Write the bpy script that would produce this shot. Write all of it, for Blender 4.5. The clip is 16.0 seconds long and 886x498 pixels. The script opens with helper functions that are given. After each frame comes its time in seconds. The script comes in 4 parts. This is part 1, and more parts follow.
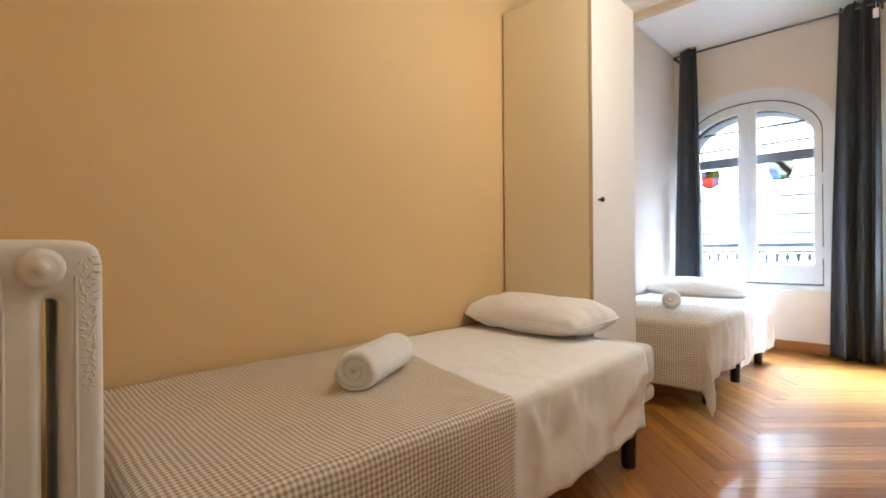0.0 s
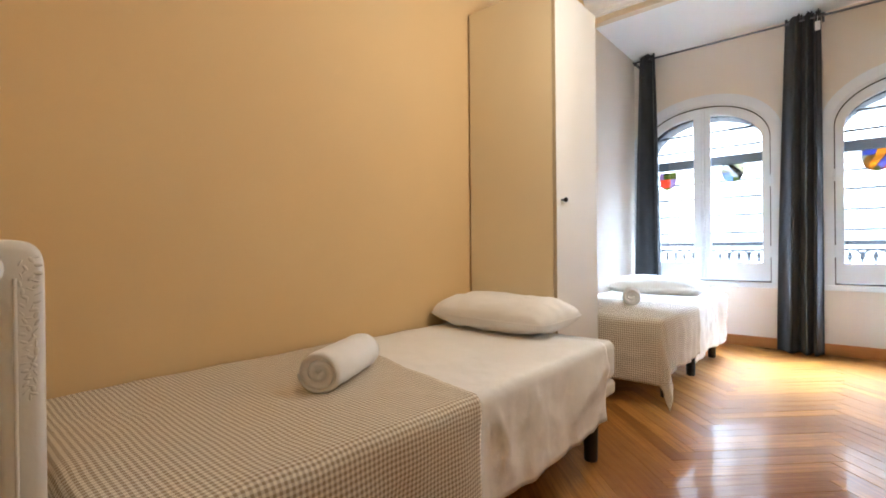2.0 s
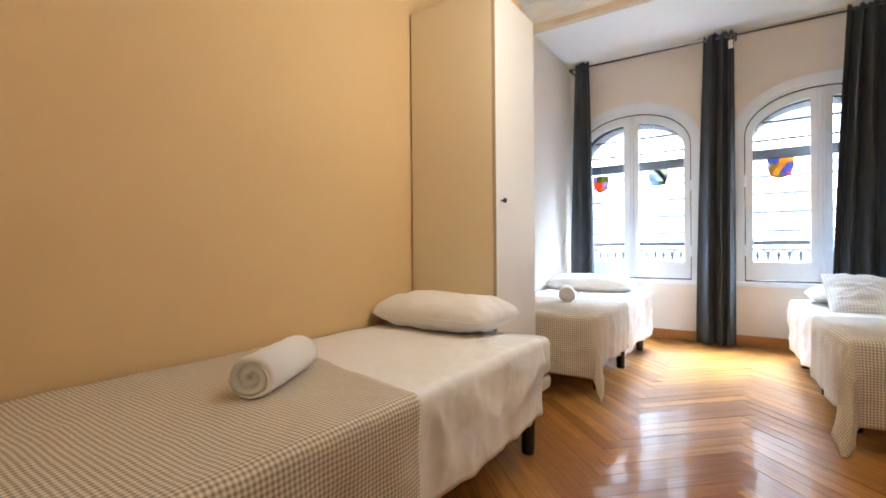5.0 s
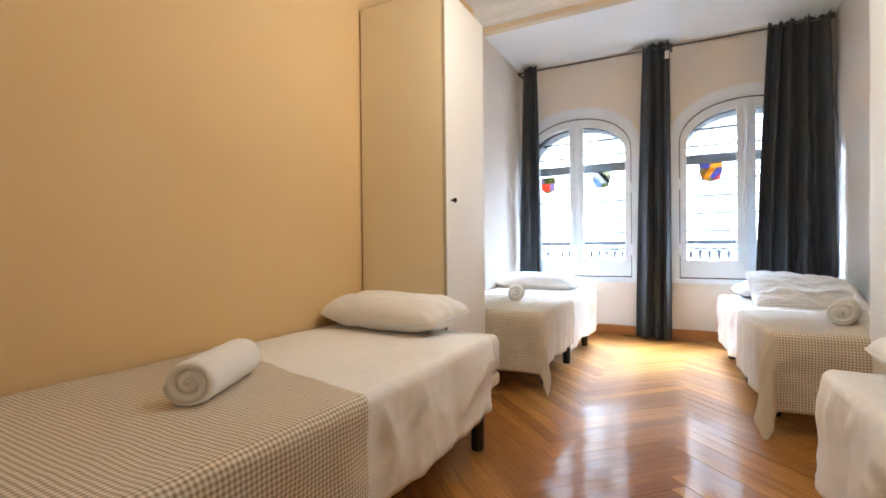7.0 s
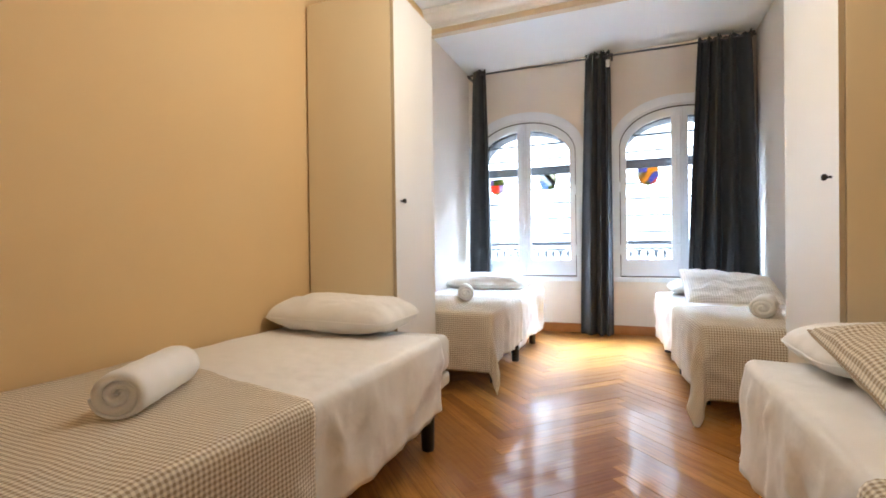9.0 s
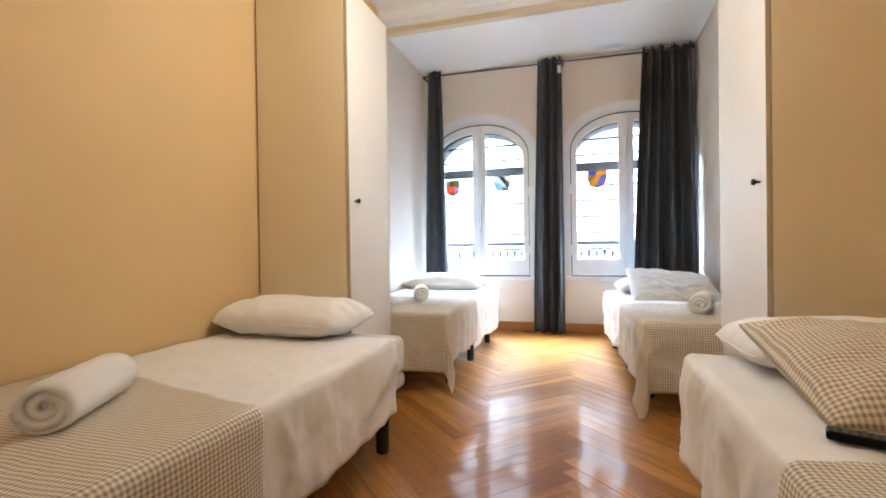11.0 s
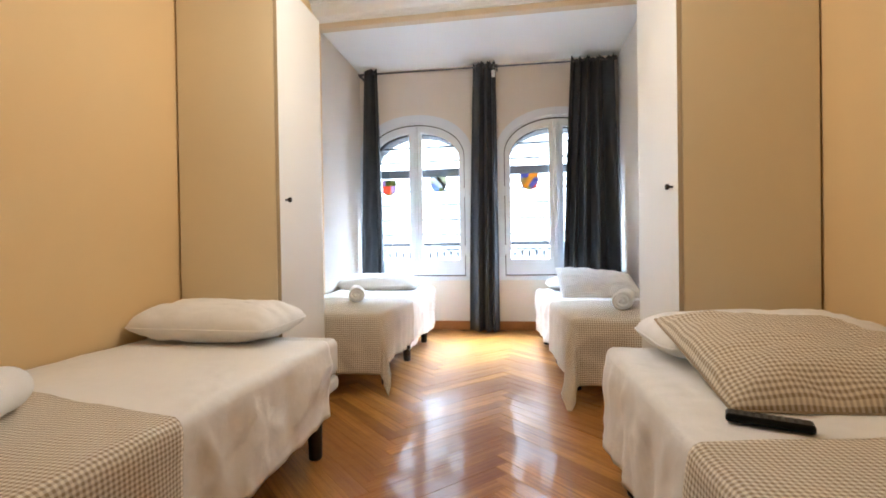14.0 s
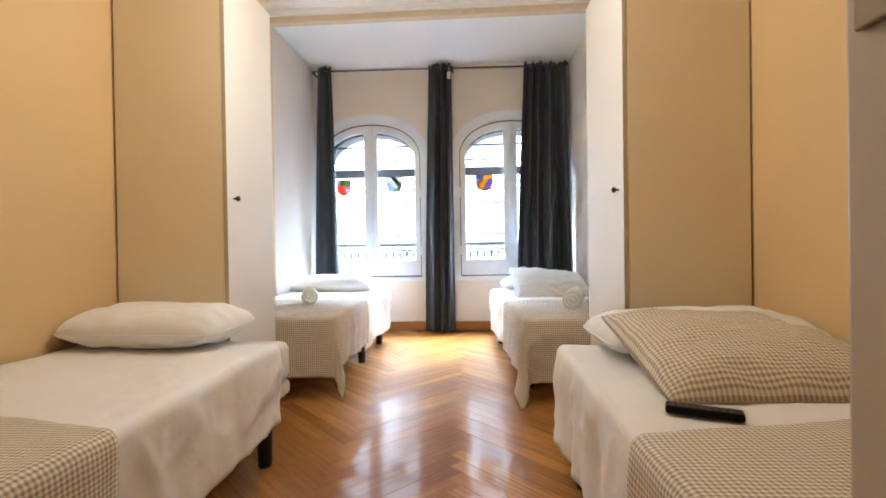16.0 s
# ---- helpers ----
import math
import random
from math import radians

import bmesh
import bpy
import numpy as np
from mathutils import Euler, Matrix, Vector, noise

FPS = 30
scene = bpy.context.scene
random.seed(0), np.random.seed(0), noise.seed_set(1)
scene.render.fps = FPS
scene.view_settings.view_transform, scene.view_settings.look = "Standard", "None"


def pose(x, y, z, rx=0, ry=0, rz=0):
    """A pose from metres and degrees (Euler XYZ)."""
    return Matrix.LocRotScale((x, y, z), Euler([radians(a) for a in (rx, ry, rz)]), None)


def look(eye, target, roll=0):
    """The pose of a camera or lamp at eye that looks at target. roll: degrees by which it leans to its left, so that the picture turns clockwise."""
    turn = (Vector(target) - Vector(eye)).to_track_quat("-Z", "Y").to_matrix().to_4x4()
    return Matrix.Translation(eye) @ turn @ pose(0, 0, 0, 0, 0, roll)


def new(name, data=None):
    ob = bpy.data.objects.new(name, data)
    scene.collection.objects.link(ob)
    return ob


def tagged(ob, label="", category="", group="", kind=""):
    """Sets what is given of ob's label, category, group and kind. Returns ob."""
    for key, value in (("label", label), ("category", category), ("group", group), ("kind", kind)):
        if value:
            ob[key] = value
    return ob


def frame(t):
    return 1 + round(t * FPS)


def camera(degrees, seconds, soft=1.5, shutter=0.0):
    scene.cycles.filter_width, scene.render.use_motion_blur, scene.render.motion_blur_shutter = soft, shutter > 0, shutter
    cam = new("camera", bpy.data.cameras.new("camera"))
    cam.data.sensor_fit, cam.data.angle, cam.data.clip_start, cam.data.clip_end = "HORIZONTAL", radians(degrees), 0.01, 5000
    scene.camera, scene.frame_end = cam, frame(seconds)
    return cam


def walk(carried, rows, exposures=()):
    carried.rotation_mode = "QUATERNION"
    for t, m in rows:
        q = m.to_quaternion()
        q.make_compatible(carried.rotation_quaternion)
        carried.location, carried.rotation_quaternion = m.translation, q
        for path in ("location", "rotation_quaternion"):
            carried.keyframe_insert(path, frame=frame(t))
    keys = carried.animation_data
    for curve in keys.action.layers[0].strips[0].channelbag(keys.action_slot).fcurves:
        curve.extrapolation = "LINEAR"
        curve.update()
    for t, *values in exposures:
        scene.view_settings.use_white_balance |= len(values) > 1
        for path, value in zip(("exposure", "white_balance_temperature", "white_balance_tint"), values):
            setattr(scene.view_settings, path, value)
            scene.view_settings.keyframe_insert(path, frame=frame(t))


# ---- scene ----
cam = camera(88.18, 16.0, soft=1.8)
PATH = [
    (0.0, pose(-0.0636, 0.0650, 0.9000, 90.061, 0.415, 45.126)),
    (0.5, pose(-0.0627, 0.0659, 0.9000, 90.045, 0.427, 44.222)),
    (1.0, pose(-0.0614, 0.0671, 0.9000, 90.037, 0.472, 43.198)),
    (1.5, pose(-0.0602, 0.0682, 0.9000, 90.000, 0.499, 42.144)),
    (2.0, pose(-0.0589, 0.0693, 0.9000, 89.956, 0.531, 41.089)),
    (2.5, pose(-0.0575, 0.0705, 0.9000, 89.938, 0.573, 39.982)),
    (3.0, pose(-0.0561, 0.0716, 0.9000, 89.913, 0.581, 38.850)),
    (3.5, pose(-0.0547, 0.0727, 0.9000, 89.879, 0.571, 37.718)),
    (4.0, pose(-0.0533, 0.0738, 0.9000, 89.852, 0.553, 36.573)),
    (6.5, pose(-0.0440, 0.0797, 0.9000, 89.749, 0.478, 29.636)),
    (7.0, pose(-0.0417, 0.0808, 0.9000, 89.696, 0.550, 28.059)),
    (7.5, pose(-0.0396, 0.0819, 0.9000, 89.659, 0.584, 26.504)),
    (8.0, pose(-0.0373, 0.0830, 0.9000, 89.659, 0.646, 24.987)),
    (8.5, pose(-0.0353, 0.0839, 0.9000, 89.696, 0.728, 23.514)),
    (9.0, pose(-0.0330, 0.0848, 0.9000, 89.737, 0.772, 22.005)),
    (11.5, pose(-0.0227, 0.0881, 0.9000, 89.708, 0.875, 15.177)),
    (12.0, pose(-0.0203, 0.0887, 0.9000, 89.687, 0.870, 13.746)),
    (12.5, pose(-0.0185, 0.0891, 0.9000, 89.658, 0.856, 12.454)),
    (13.0, pose(-0.0165, 0.0895, 0.9000, 89.641, 0.875, 11.222)),
    (13.5, pose(-0.0146, 0.0898, 0.9000, 89.635, 0.921, 9.999)),
    (14.0, pose(-0.0127, 0.0901, 0.9000, 89.631, 0.938, 8.801)),
    (14.5, pose(-0.0109, 0.0903, 0.9000, 89.628, 0.932, 7.581)),
    (15.0, pose(-0.0088, 0.0906, 0.9000, 89.625, 0.945, 6.245)),
    (15.5, pose(-0.0064, 0.0907, 0.9000, 89.622, 0.955, 4.813)),
    (16.0, pose(-0.0042, 0.0909, 0.9000, 89.611, 0.932, 3.365)),
]
walk(cam, PATH, [(0.0, 5.2, 5900, 10), (16.0, 5.2, 5900, 10)])

# ---- world, daylight and the room's lamp ----
world = bpy.data.worlds.new("world")
scene.world = world
world.use_nodes = True
wn = world.node_tree
sky = wn.nodes.new("ShaderNodeTexSky")
sky.sky_type = 'NISHITA'
sky.sun_disc = False
sky.sun_elevation, sky.sun_rotation = radians(50), radians(200)
wn.links.new(sky.outputs[0], wn.nodes["Background"].inputs[0])
wn.nodes["Background"].inputs[1].default_value = 0.15

sun = new("sun", bpy.data.lights.new("sun", 'SUN'))
sun.data.energy, sun.data.angle, sun.data.color = 1.0, radians(12), (1, 0.95, 0.88)
sun.matrix_world = look((6, -12, 16), (0, 0, 0))

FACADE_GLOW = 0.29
LAMP_WATTS = 0.94
LAMP_COLOUR = (1.0, 0.875, 0.69)
LAMP_AT = (-0.36, 1.80, 1.98)
lamp = new("ceiling_bulb_light", bpy.data.lights.new("ceiling_bulb_light", 'POINT'))
lamp.data.energy, lamp.data.color, lamp.data.shadow_soft_size = LAMP_WATTS, LAMP_COLOUR, 0.30
lamp.location = LAMP_AT

# area lamp added unseen high over the street, filling in for the bright sky
SKY_FILL_WATTS = 1620.0
sky_fill = new("sky_fill_lamp", bpy.data.lights.new("sky_fill_lamp", 'AREA'))
sky_fill.data.shape, sky_fill.data.size, sky_fill.data.size_y = 'RECTANGLE', 12.0, 5.0
sky_fill.data.energy, sky_fill.data.color = SKY_FILL_WATTS, (0.66, 0.83, 1.0)
sky_fill.matrix_world = look((-0.3, 8.9, 7.4), (-0.3, 5.0, 1.3))

# ---- plan ----
WL, WR, WRA = -1.67, 1.22, 1.06          # left wall, right wall, right wall of the bay
YW, YB = 4.97, 0.0                       # window wall, back wall
YBEAM = 3.87
ZBAY, ZROOM, ZBEAM = 2.815, 2.96, 2.80
WIN_L, WIN_R = -1.06, 0.435              # window centres
R = random.Random(4)


# ---- materials ----
def mat(name, base=(0.8, 0.8, 0.8), rough=0.5, metal=0.0):
    m = bpy.data.materials.new(name)
    m.use_nodes = True
    b = m.node_tree.nodes["Principled BSDF"]
    b.inputs["Base Color"].default_value = (*base, 1)
    b.inputs["Roughness"].default_value = rough
    b.inputs["Metallic"].default_value = metal
    return m, m.node_tree, b


def add(nt, kind, **vals):
    n = nt.nodes.new(kind)
    for k, v in vals.items():
        if k in n.inputs:
            n.inputs[k].default_value = v
    return n


def coords(nt, which="Object"):
    return nt.nodes.new("ShaderNodeTexCoord").outputs[which]


def mixer(nt, fac, a, b):
    n = nt.nodes.new("ShaderNodeMix")
    n.data_type = 'RGBA'
    for sock, v in ((n.inputs[0], fac), (n.inputs[6], a), (n.inputs[7], b)):
        if isinstance(v, bpy.types.NodeSocket):
            nt.links.new(v, sock)
        else:
            sock.default_value = v if not isinstance(v, tuple) else (*v, 1)
    return n.outputs[2]


def calc(nt, op, a, b=0.0, c=0.0):
    n = nt.nodes.new("ShaderNodeMath")
    n.operation = op
    for sock, v in zip(n.inputs, (a, b, c)):
        if isinstance(v, bpy.types.NodeSocket):
            nt.links.new(v, sock)
        else:
            sock.default_value = v
    return n.outputs[0]


def ramp(nt, fac, lo, hi):
    n = nt.nodes.new("ShaderNodeMapRange")
    nt.links.new(fac, n.inputs[0])
    n.inputs[1].default_value, n.inputs[2].default_value = lo, hi
    return n.outputs[0]


def noise_tex(nt, scale, detail=4.0, vec=None, rough=0.55):
    n = add(nt, "ShaderNodeTexNoise", Scale=scale, Detail=detail, Roughness=rough)
    nt.links.new(vec if vec is not None else coords(nt), n.inputs["Vector"])
    return n.outputs["Fac"]


def bump(nt, b, height, strength, distance):
    n = add(nt, "ShaderNodeBump", Strength=strength, Distance=distance)
    nt.links.new(height, n.inputs["Height"])
    nt.links.new(n.outputs[0], b.inputs["Normal"])


def mottled(name, a, b2, rough=0.6, scale=1.2, grain=60.0, relief=0.15, depth=0.002, metal=0.0):
    m, nt, b = mat(name, a, rough, metal)
    big = ramp(nt, noise_tex(nt, scale, 5), 0.35, 0.68)
    nt.links.new(mixer(nt, big, a, b2), b.inputs["Base Color"])
    fine = noise_tex(nt, grain, 4)
    nt.links.new(ramp_between(nt, fine, rough - 0.08, rough + 0.08), b.inputs["Roughness"])
    bump(nt, b, fine, relief, depth)
    return m


def ramp_between(nt, fac, lo, hi):
    n = nt.nodes.new("ShaderNodeMapRange")
    nt.links.new(fac, n.inputs[0])
    n.inputs[3].default_value, n.inputs[4].default_value = lo, hi
    return n.outputs[0]


def fabric(name, a, b2, weave=900.0, rough=0.9, sheen=0.15, through_light=0.0, crease=0.0):
    m, nt, b = mat(name, a, rough)
    nt.links.new(mixer(nt, ramp(nt, noise_tex(nt, 5.0, 5), 0.35, 0.65), a, b2), b.inputs["Base Color"])
    b.inputs["Sheen Weight"].default_value = sheen
    fine = noise_tex(nt, weave, 2)
    if crease:
        wr = add(nt, "ShaderNodeTexNoise", Scale=6.5, Detail=2.0, Roughness=0.45, Distortion=0.5)
        wr.noise_type = 'RIDGED_MULTIFRACTAL'
        nt.links.new(coords(nt), wr.inputs["Vector"])
        soft = noise_tex(nt, 16.0, 3)
        fine = calc(nt, 'ADD', calc(nt, 'ADD', calc(nt, 'MULTIPLY', wr.outputs["Fac"], crease), calc(nt, 'MULTIPLY', soft, 0.6)), calc(nt, 'MULTIPLY', fine, 0.06))
        bump(nt, b, fine, 0.6, 0.013)
    else:
        bump(nt, b, fine, 0.25, 0.001)
    if through_light:
        t = add(nt, "ShaderNodeBsdfTranslucent", Color=(*a, 1))
        mx = nt.nodes.new("ShaderNodeMixShader")
        mx.inputs[0].default_value = through_light
        nt.links.new(b.outputs[0], mx.inputs[1])
        nt.links.new(t.outputs[0], mx.inputs[2])
        nt.links.new(mx.outputs[0], nt.nodes["Material Output"].inputs[0])
    return m


def gingham(name, pale, dark, pitch=0.0125, contrast=1.0):
    """Woven checks that follow the cloth's own UV metres."""
    m, nt, b = mat(name, pale, 0.92)
    sep = nt.nodes.new("ShaderNodeSeparateXYZ")
    nt.links.new(coords(nt, "UV"), sep.inputs[0])
    bands = []
    for axis in (0, 1):
        f = calc(nt, 'FRACT', calc(nt, 'DIVIDE', sep.outputs[axis], pitch))
        tri = calc(nt, 'ABSOLUTE', calc(nt, 'SUBTRACT', f, 0.5))
        bands.append(ramp(nt, tri, 0.22, 0.28))
    both = calc(nt, 'MULTIPLY', calc(nt, 'ADD', bands[0], bands[1]), 0.5 * contrast)
    tone = mixer(nt, ramp(nt, noise_tex(nt, 3.0, 4), 0.3, 0.7), dark, tuple(c * 0.82 for c in dark))
    nt.links.new(mixer(nt, both, pale, tone), b.inputs["Base Color"])
    b.inputs["Sheen Weight"].default_value = 0.12
    wr = noise_tex(nt, 10.0, 4)
    bump(nt, b, calc(nt, 'ADD', calc(nt, 'MULTIPLY', both, 0.10), wr), 0.35, 0.008)
    return m


M_WALL = mottled("wall paint, warm tan", (0.755, 0.545, 0.285), (0.725, 0.515, 0.264), 0.75, 0.9, 90, 0.18, 0.002)
M_BAYWALL = mottled("bay wall paint, pale beige", (0.75, 0.675, 0.60), (0.71, 0.64, 0.565), 0.75, 0.9, 90, 0.18, 0.002)
M_DOORPAINT = mottled("door paint, taupe", (0.61, 0.53, 0.435), (0.57, 0.50, 0.41), 0.5, 2.0, 60, 0.1, 0.002)
M_CEIL = mottled("ceiling paint, white", (0.87, 0.88, 0.89), (0.84, 0.85, 0.86), 0.8, 0.8, 70, 0.12, 0.002)
M_BEAM = mottled("beam paint, tan", (0.72, 0.60, 0.44), (0.69, 0.57, 0.41), 0.7, 1.2, 80, 0.15, 0.002)
M_GLOSSWHITE = mottled("window paint, white gloss", (0.74, 0.77, 0.81), (0.69, 0.72, 0.77), 0.32, 3.0, 40, 0.12, 0.002)
M_WARD = mottled("wardrobe laminate, cream", (0.78, 0.66, 0.445), (0.75, 0.63, 0.42), 0.5, 0.7, 200, 0.05, 0.001)
M_WARDDOOR = mottled("wardrobe door, off-white", (0.84, 0.81, 0.76), (0.81, 0.78, 0.73), 0.55, 0.7, 200, 0.05, 0.001)
M_EDGE = mottled("edge banding, tan", (0.50, 0.40, 0.26), (0.45, 0.36, 0.23), 0.5, 8)
M_BLACK = mottled("black lacquered metal", (0.010, 0.010, 0.011), (0.016, 0.016, 0.016), 0.5, 10, 300, 0.05, 0.0005)
M_KNOB = mat("dark bronze", (0.03, 0.024, 0.02), 0.3, 0.8)[0]
M_STEEL = mat("brushed rail metal", (0.10, 0.10, 0.11), 0.35, 0.8)[0]
M_SHEET = fabric("white cotton sheet", (0.86, 0.845, 0.825), (0.83, 0.815, 0.795), crease=0.5)
M_PILLOW = fabric("white cotton pillowcase", (0.87, 0.855, 0.84), (0.84, 0.825, 0.81), crease=0.35)
M_MATTRESS = fabric("mattress ticking, white", (0.76, 0.74, 0.70), (0.72, 0.70, 0.66))
M_BASE = fabric("bed base cover, cream", (0.62, 0.56, 0.47), (0.58, 0.52, 0.43))
M_GINGHAM = gingham("tan gingham cotton", (0.82, 0.75, 0.63), (0.31, 0.22, 0.125), 0.0120, 0.9)
M_CUSHION = gingham("tan gingham cushion cotton", (0.82, 0.75, 0.63), (0.32, 0.23, 0.135), 0.0132, 0.9)
M_GINGHAM_PALE = gingham("pale grey gingham cotton", (0.86, 0.86, 0.86), (0.68, 0.675, 0.665), 0.016)
M_CURTAIN = fabric("charcoal curtain cloth", (0.030, 0.034, 0.040), (0.037, 0.041, 0.047), 500, 0.8, 0.08, 0.06)
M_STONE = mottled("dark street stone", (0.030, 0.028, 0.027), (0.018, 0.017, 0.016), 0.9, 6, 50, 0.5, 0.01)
M_PALESTONE = mottled("pale balcony stone for bounce light", (0.74, 0.735, 0.73), (0.67, 0.665, 0.66), 0.85, 3, 60, 0.3, 0.004)
M_IRON = mat("wrought iron, grey in the glare", (0.02, 0.021, 0.023), 0.6)[0]
M_LEAD = mat("lead came and gap shade", (0.012, 0.012, 0.013), 0.7)[0]
M_SHUTTERBAR = mottled("weathered grey transom", (0.045, 0.045, 0.045), (0.03, 0.03, 0.03), 0.8, 9)
M_PLASTIC = mottled("black plastic", (0.004, 0.004, 0.0045), (0.006, 0.006, 0.006), 0.30, 20, 400, 0.05, 0.0005)
M_PLASTIC.node_tree.nodes["Principled BSDF"].inputs["Specular IOR Level"].default_value = 0.12
M_BUTTON = mat("grey rubber button", (0.10, 0.10, 0.105), 0.6)[0]
M_BRASS = mottled("aged brass", (0.33, 0.26, 0.16), (0.25, 0.19, 0.11), 0.5, 14, 120, 0.2, 0.001, 0.35)
M_BARK = mottled("pale plane bark", (0.16, 0.15, 0.14), (0.09, 0.085, 0.08), 0.9, 4, 20, 0.4, 0.01)
M_TAG = mat("white plastic", (0.8, 0.8, 0.8), 0.4)[0]


def towelling():
    m, nt, b = mat("white terry towelling", (0.84, 0.83, 0.82), 0.95)
    b.inputs["Sheen Weight"].default_value = 0.2
    v = add(nt, "ShaderNodeTexVoronoi", Scale=420.0)
    nt.links.new(coords(nt), v.inputs["Vector"])
    h = calc(nt, 'ADD', v.outputs["Distance"], calc(nt, 'MULTIPLY', noise_tex(nt, 40.0, 3), 1.2))
    bump(nt, b, h, 0.35, 0.003)
    return m


M_TOWEL = towelling()


def radiator_paint():
    m, nt, b = mat("radiator enamel, white", (0.76, 0.74, 0.70), 0.38)
    orn = add(nt, "ShaderNodeTexNoise", Scale=38.0, Detail=3.0, Distortion=2.2)
    nt.links.new(coords(nt), orn.inputs["Vector"])
    bump(nt, b, calc(nt, 'ADD', calc(nt, 'MULTIPLY', orn.outputs["Fac"], 0.25), noise_tex(nt, 9.0, 3)), 0.25, 0.006)
    return m


M_RADIATOR = radiator_paint()


def varnished_wood(name, per_island, pale=(0.60, 0.275, 0.058), deep=(0.215, 0.070, 0.011), rough=0.09):
    """Oiled pine strip with grain along U; every strip has its own tone."""
    m, nt, b = mat(name, pale, rough)
    if per_island:
        rnd = nt.nodes.new("ShaderNodeNewGeometry").outputs["Random Per Island"]
    else:
        rnd = nt.nodes.new("ShaderNodeObjectInfo").outputs["Random"]
    sep = nt.nodes.new("ShaderNodeSeparateXYZ")
    nt.links.new(coords(nt, "UV"), sep.inputs[0])
    comb = nt.nodes.new("ShaderNodeCombineXYZ")
    nt.links.new(calc(nt, 'MULTIPLY', sep.outputs[0], 3.0), comb.inputs[0])
    nt.links.new(calc(nt, 'MULTIPLY', sep.outputs[1], 75.0), comb.inputs[1])
    nt.links.new(calc(nt, 'MULTIPLY', rnd, 60.0), comb.inputs[2])
    grain = noise_tex(nt, 1.0, 5, comb.outputs[0], 0.6)
    tone = mixer(nt, rnd, deep, pale)
    tone = mixer(nt, 0.25, tone, pale)
    streak = ramp(nt, grain, 0.40, 0.72)
    col = mixer(nt, calc(nt, 'MULTIPLY', streak, 0.7), tone, deep)
    stain = ramp(nt, noise_tex(nt, 3.1, 6, None, 0.65), 0.50, 0.72)
    col = mixer(nt, calc(nt, 'MULTIPLY', stain, 0.5), col, tuple(c * 0.75 for c in deep))
    nt.links.new(col, b.inputs["Base Color"])
    wear = noise_tex(nt, 2.3, 5)
    nt.links.new(ramp_between(nt, wear, rough + 0.20, rough + 0.36), b.inputs["Roughness"])
    b.inputs["Specular IOR Level"].default_value = 0.14
    b.inputs["Coat Weight"].default_value = 0.46
    nt.links.new(ramp_between(nt, wear, rough - 0.05, rough + 0.07), b.inputs["Coat Roughness"])
    bump(nt, b, calc(nt, 'ADD', calc(nt, 'MULTIPLY', grain, 0.22), calc(nt, 'ADD', noise_tex(nt, 14.0, 3), calc(nt, 'MULTIPLY', noise_tex(nt, 55.0, 3), 0.30))), 0.25, 0.005)
    return m


M_PLANK = varnished_wood("varnished parquet strip", False)
M_PLANKS = varnished_wood("varnished parquet field", True)
M_BASEBOARD = varnished_wood("varnished baseboard", False, (0.55, 0.25, 0.08), (0.36, 0.14, 0.04), 0.3)
M_SUBFLOOR = mottled("dark joint filler", (0.07, 0.035, 0.014), (0.05, 0.025, 0.01), 0.8, 9)


def window_glass():
    m, nt, b = mat("clear window glass", (1, 1, 1), 0.0)
    t = nt.nodes.new("ShaderNodeBsdfTransparent")
    g = add(nt, "ShaderNodeBsdfGlossy", Roughness=0.02)
    fr = add(nt, "ShaderNodeFresnel", IOR=1.45)
    mx = nt.nodes.new("ShaderNodeMixShader")
    nt.links.new(fr.outputs[0], mx.inputs[0])
    nt.links.new(t.outputs[0], mx.inputs[1])
    nt.links.new(g.outputs[0], mx.inputs[2])
    nt.links.new(mx.outputs[0], nt.nodes["Material Output"].inputs[0])
    return m


M_GLASS = window_glass()


def stained(name, rgb):
    m, nt, b = mat(name, rgb, 0.1)
    t = add(nt, "ShaderNodeBsdfTransparent", Color=(*[0.55 * c ** 1.1 for c in rgb], 1))
    mx = nt.nodes.new("ShaderNodeMixShader")
    mx.inputs[0].default_value = 0.8
    d = add(nt, "ShaderNodeBsdfDiffuse", Color=(*rgb, 1))
    nt.links.new(d.outputs[0], mx.inputs[1])
    nt.links.new(t.outputs[0], mx.inputs[2])
    nt.links.new(mx.outputs[0], nt.nodes["Material Output"].inputs[0])
    return m


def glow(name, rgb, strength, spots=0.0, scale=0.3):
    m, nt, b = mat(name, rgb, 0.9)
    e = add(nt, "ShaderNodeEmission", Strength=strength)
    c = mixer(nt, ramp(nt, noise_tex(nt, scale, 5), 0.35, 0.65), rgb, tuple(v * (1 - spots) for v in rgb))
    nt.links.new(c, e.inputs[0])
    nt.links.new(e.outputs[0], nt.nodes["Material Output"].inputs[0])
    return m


# the house across emits light itself, in place of daylight falling on it
M_FACADE = glow("street front, glowing for daylight", (0.76, 0.89, 1.0), FACADE_GLOW, 0.12, 0.5)
M_FACADE_DIM = glow("street windows, glowing for daylight", (0.74, 0.88, 1.0), 0.11, 0.12, 1.5)
M_FACADE_BAND = glow("street cornice, glowing for daylight", (0.85, 0.9, 0.95), 0.08, 0.12, 1.5)


# ---- mesh helpers ----
def thing(name, at=(0, 0, 0), label="", category="", group="", kind="", rz=0.0):
    ob = new(name)
    ob.empty_display_size = 0.1
    ob.matrix_world = pose(*at, 0, 0, rz)
    return tagged(ob, label, category, group, kind)


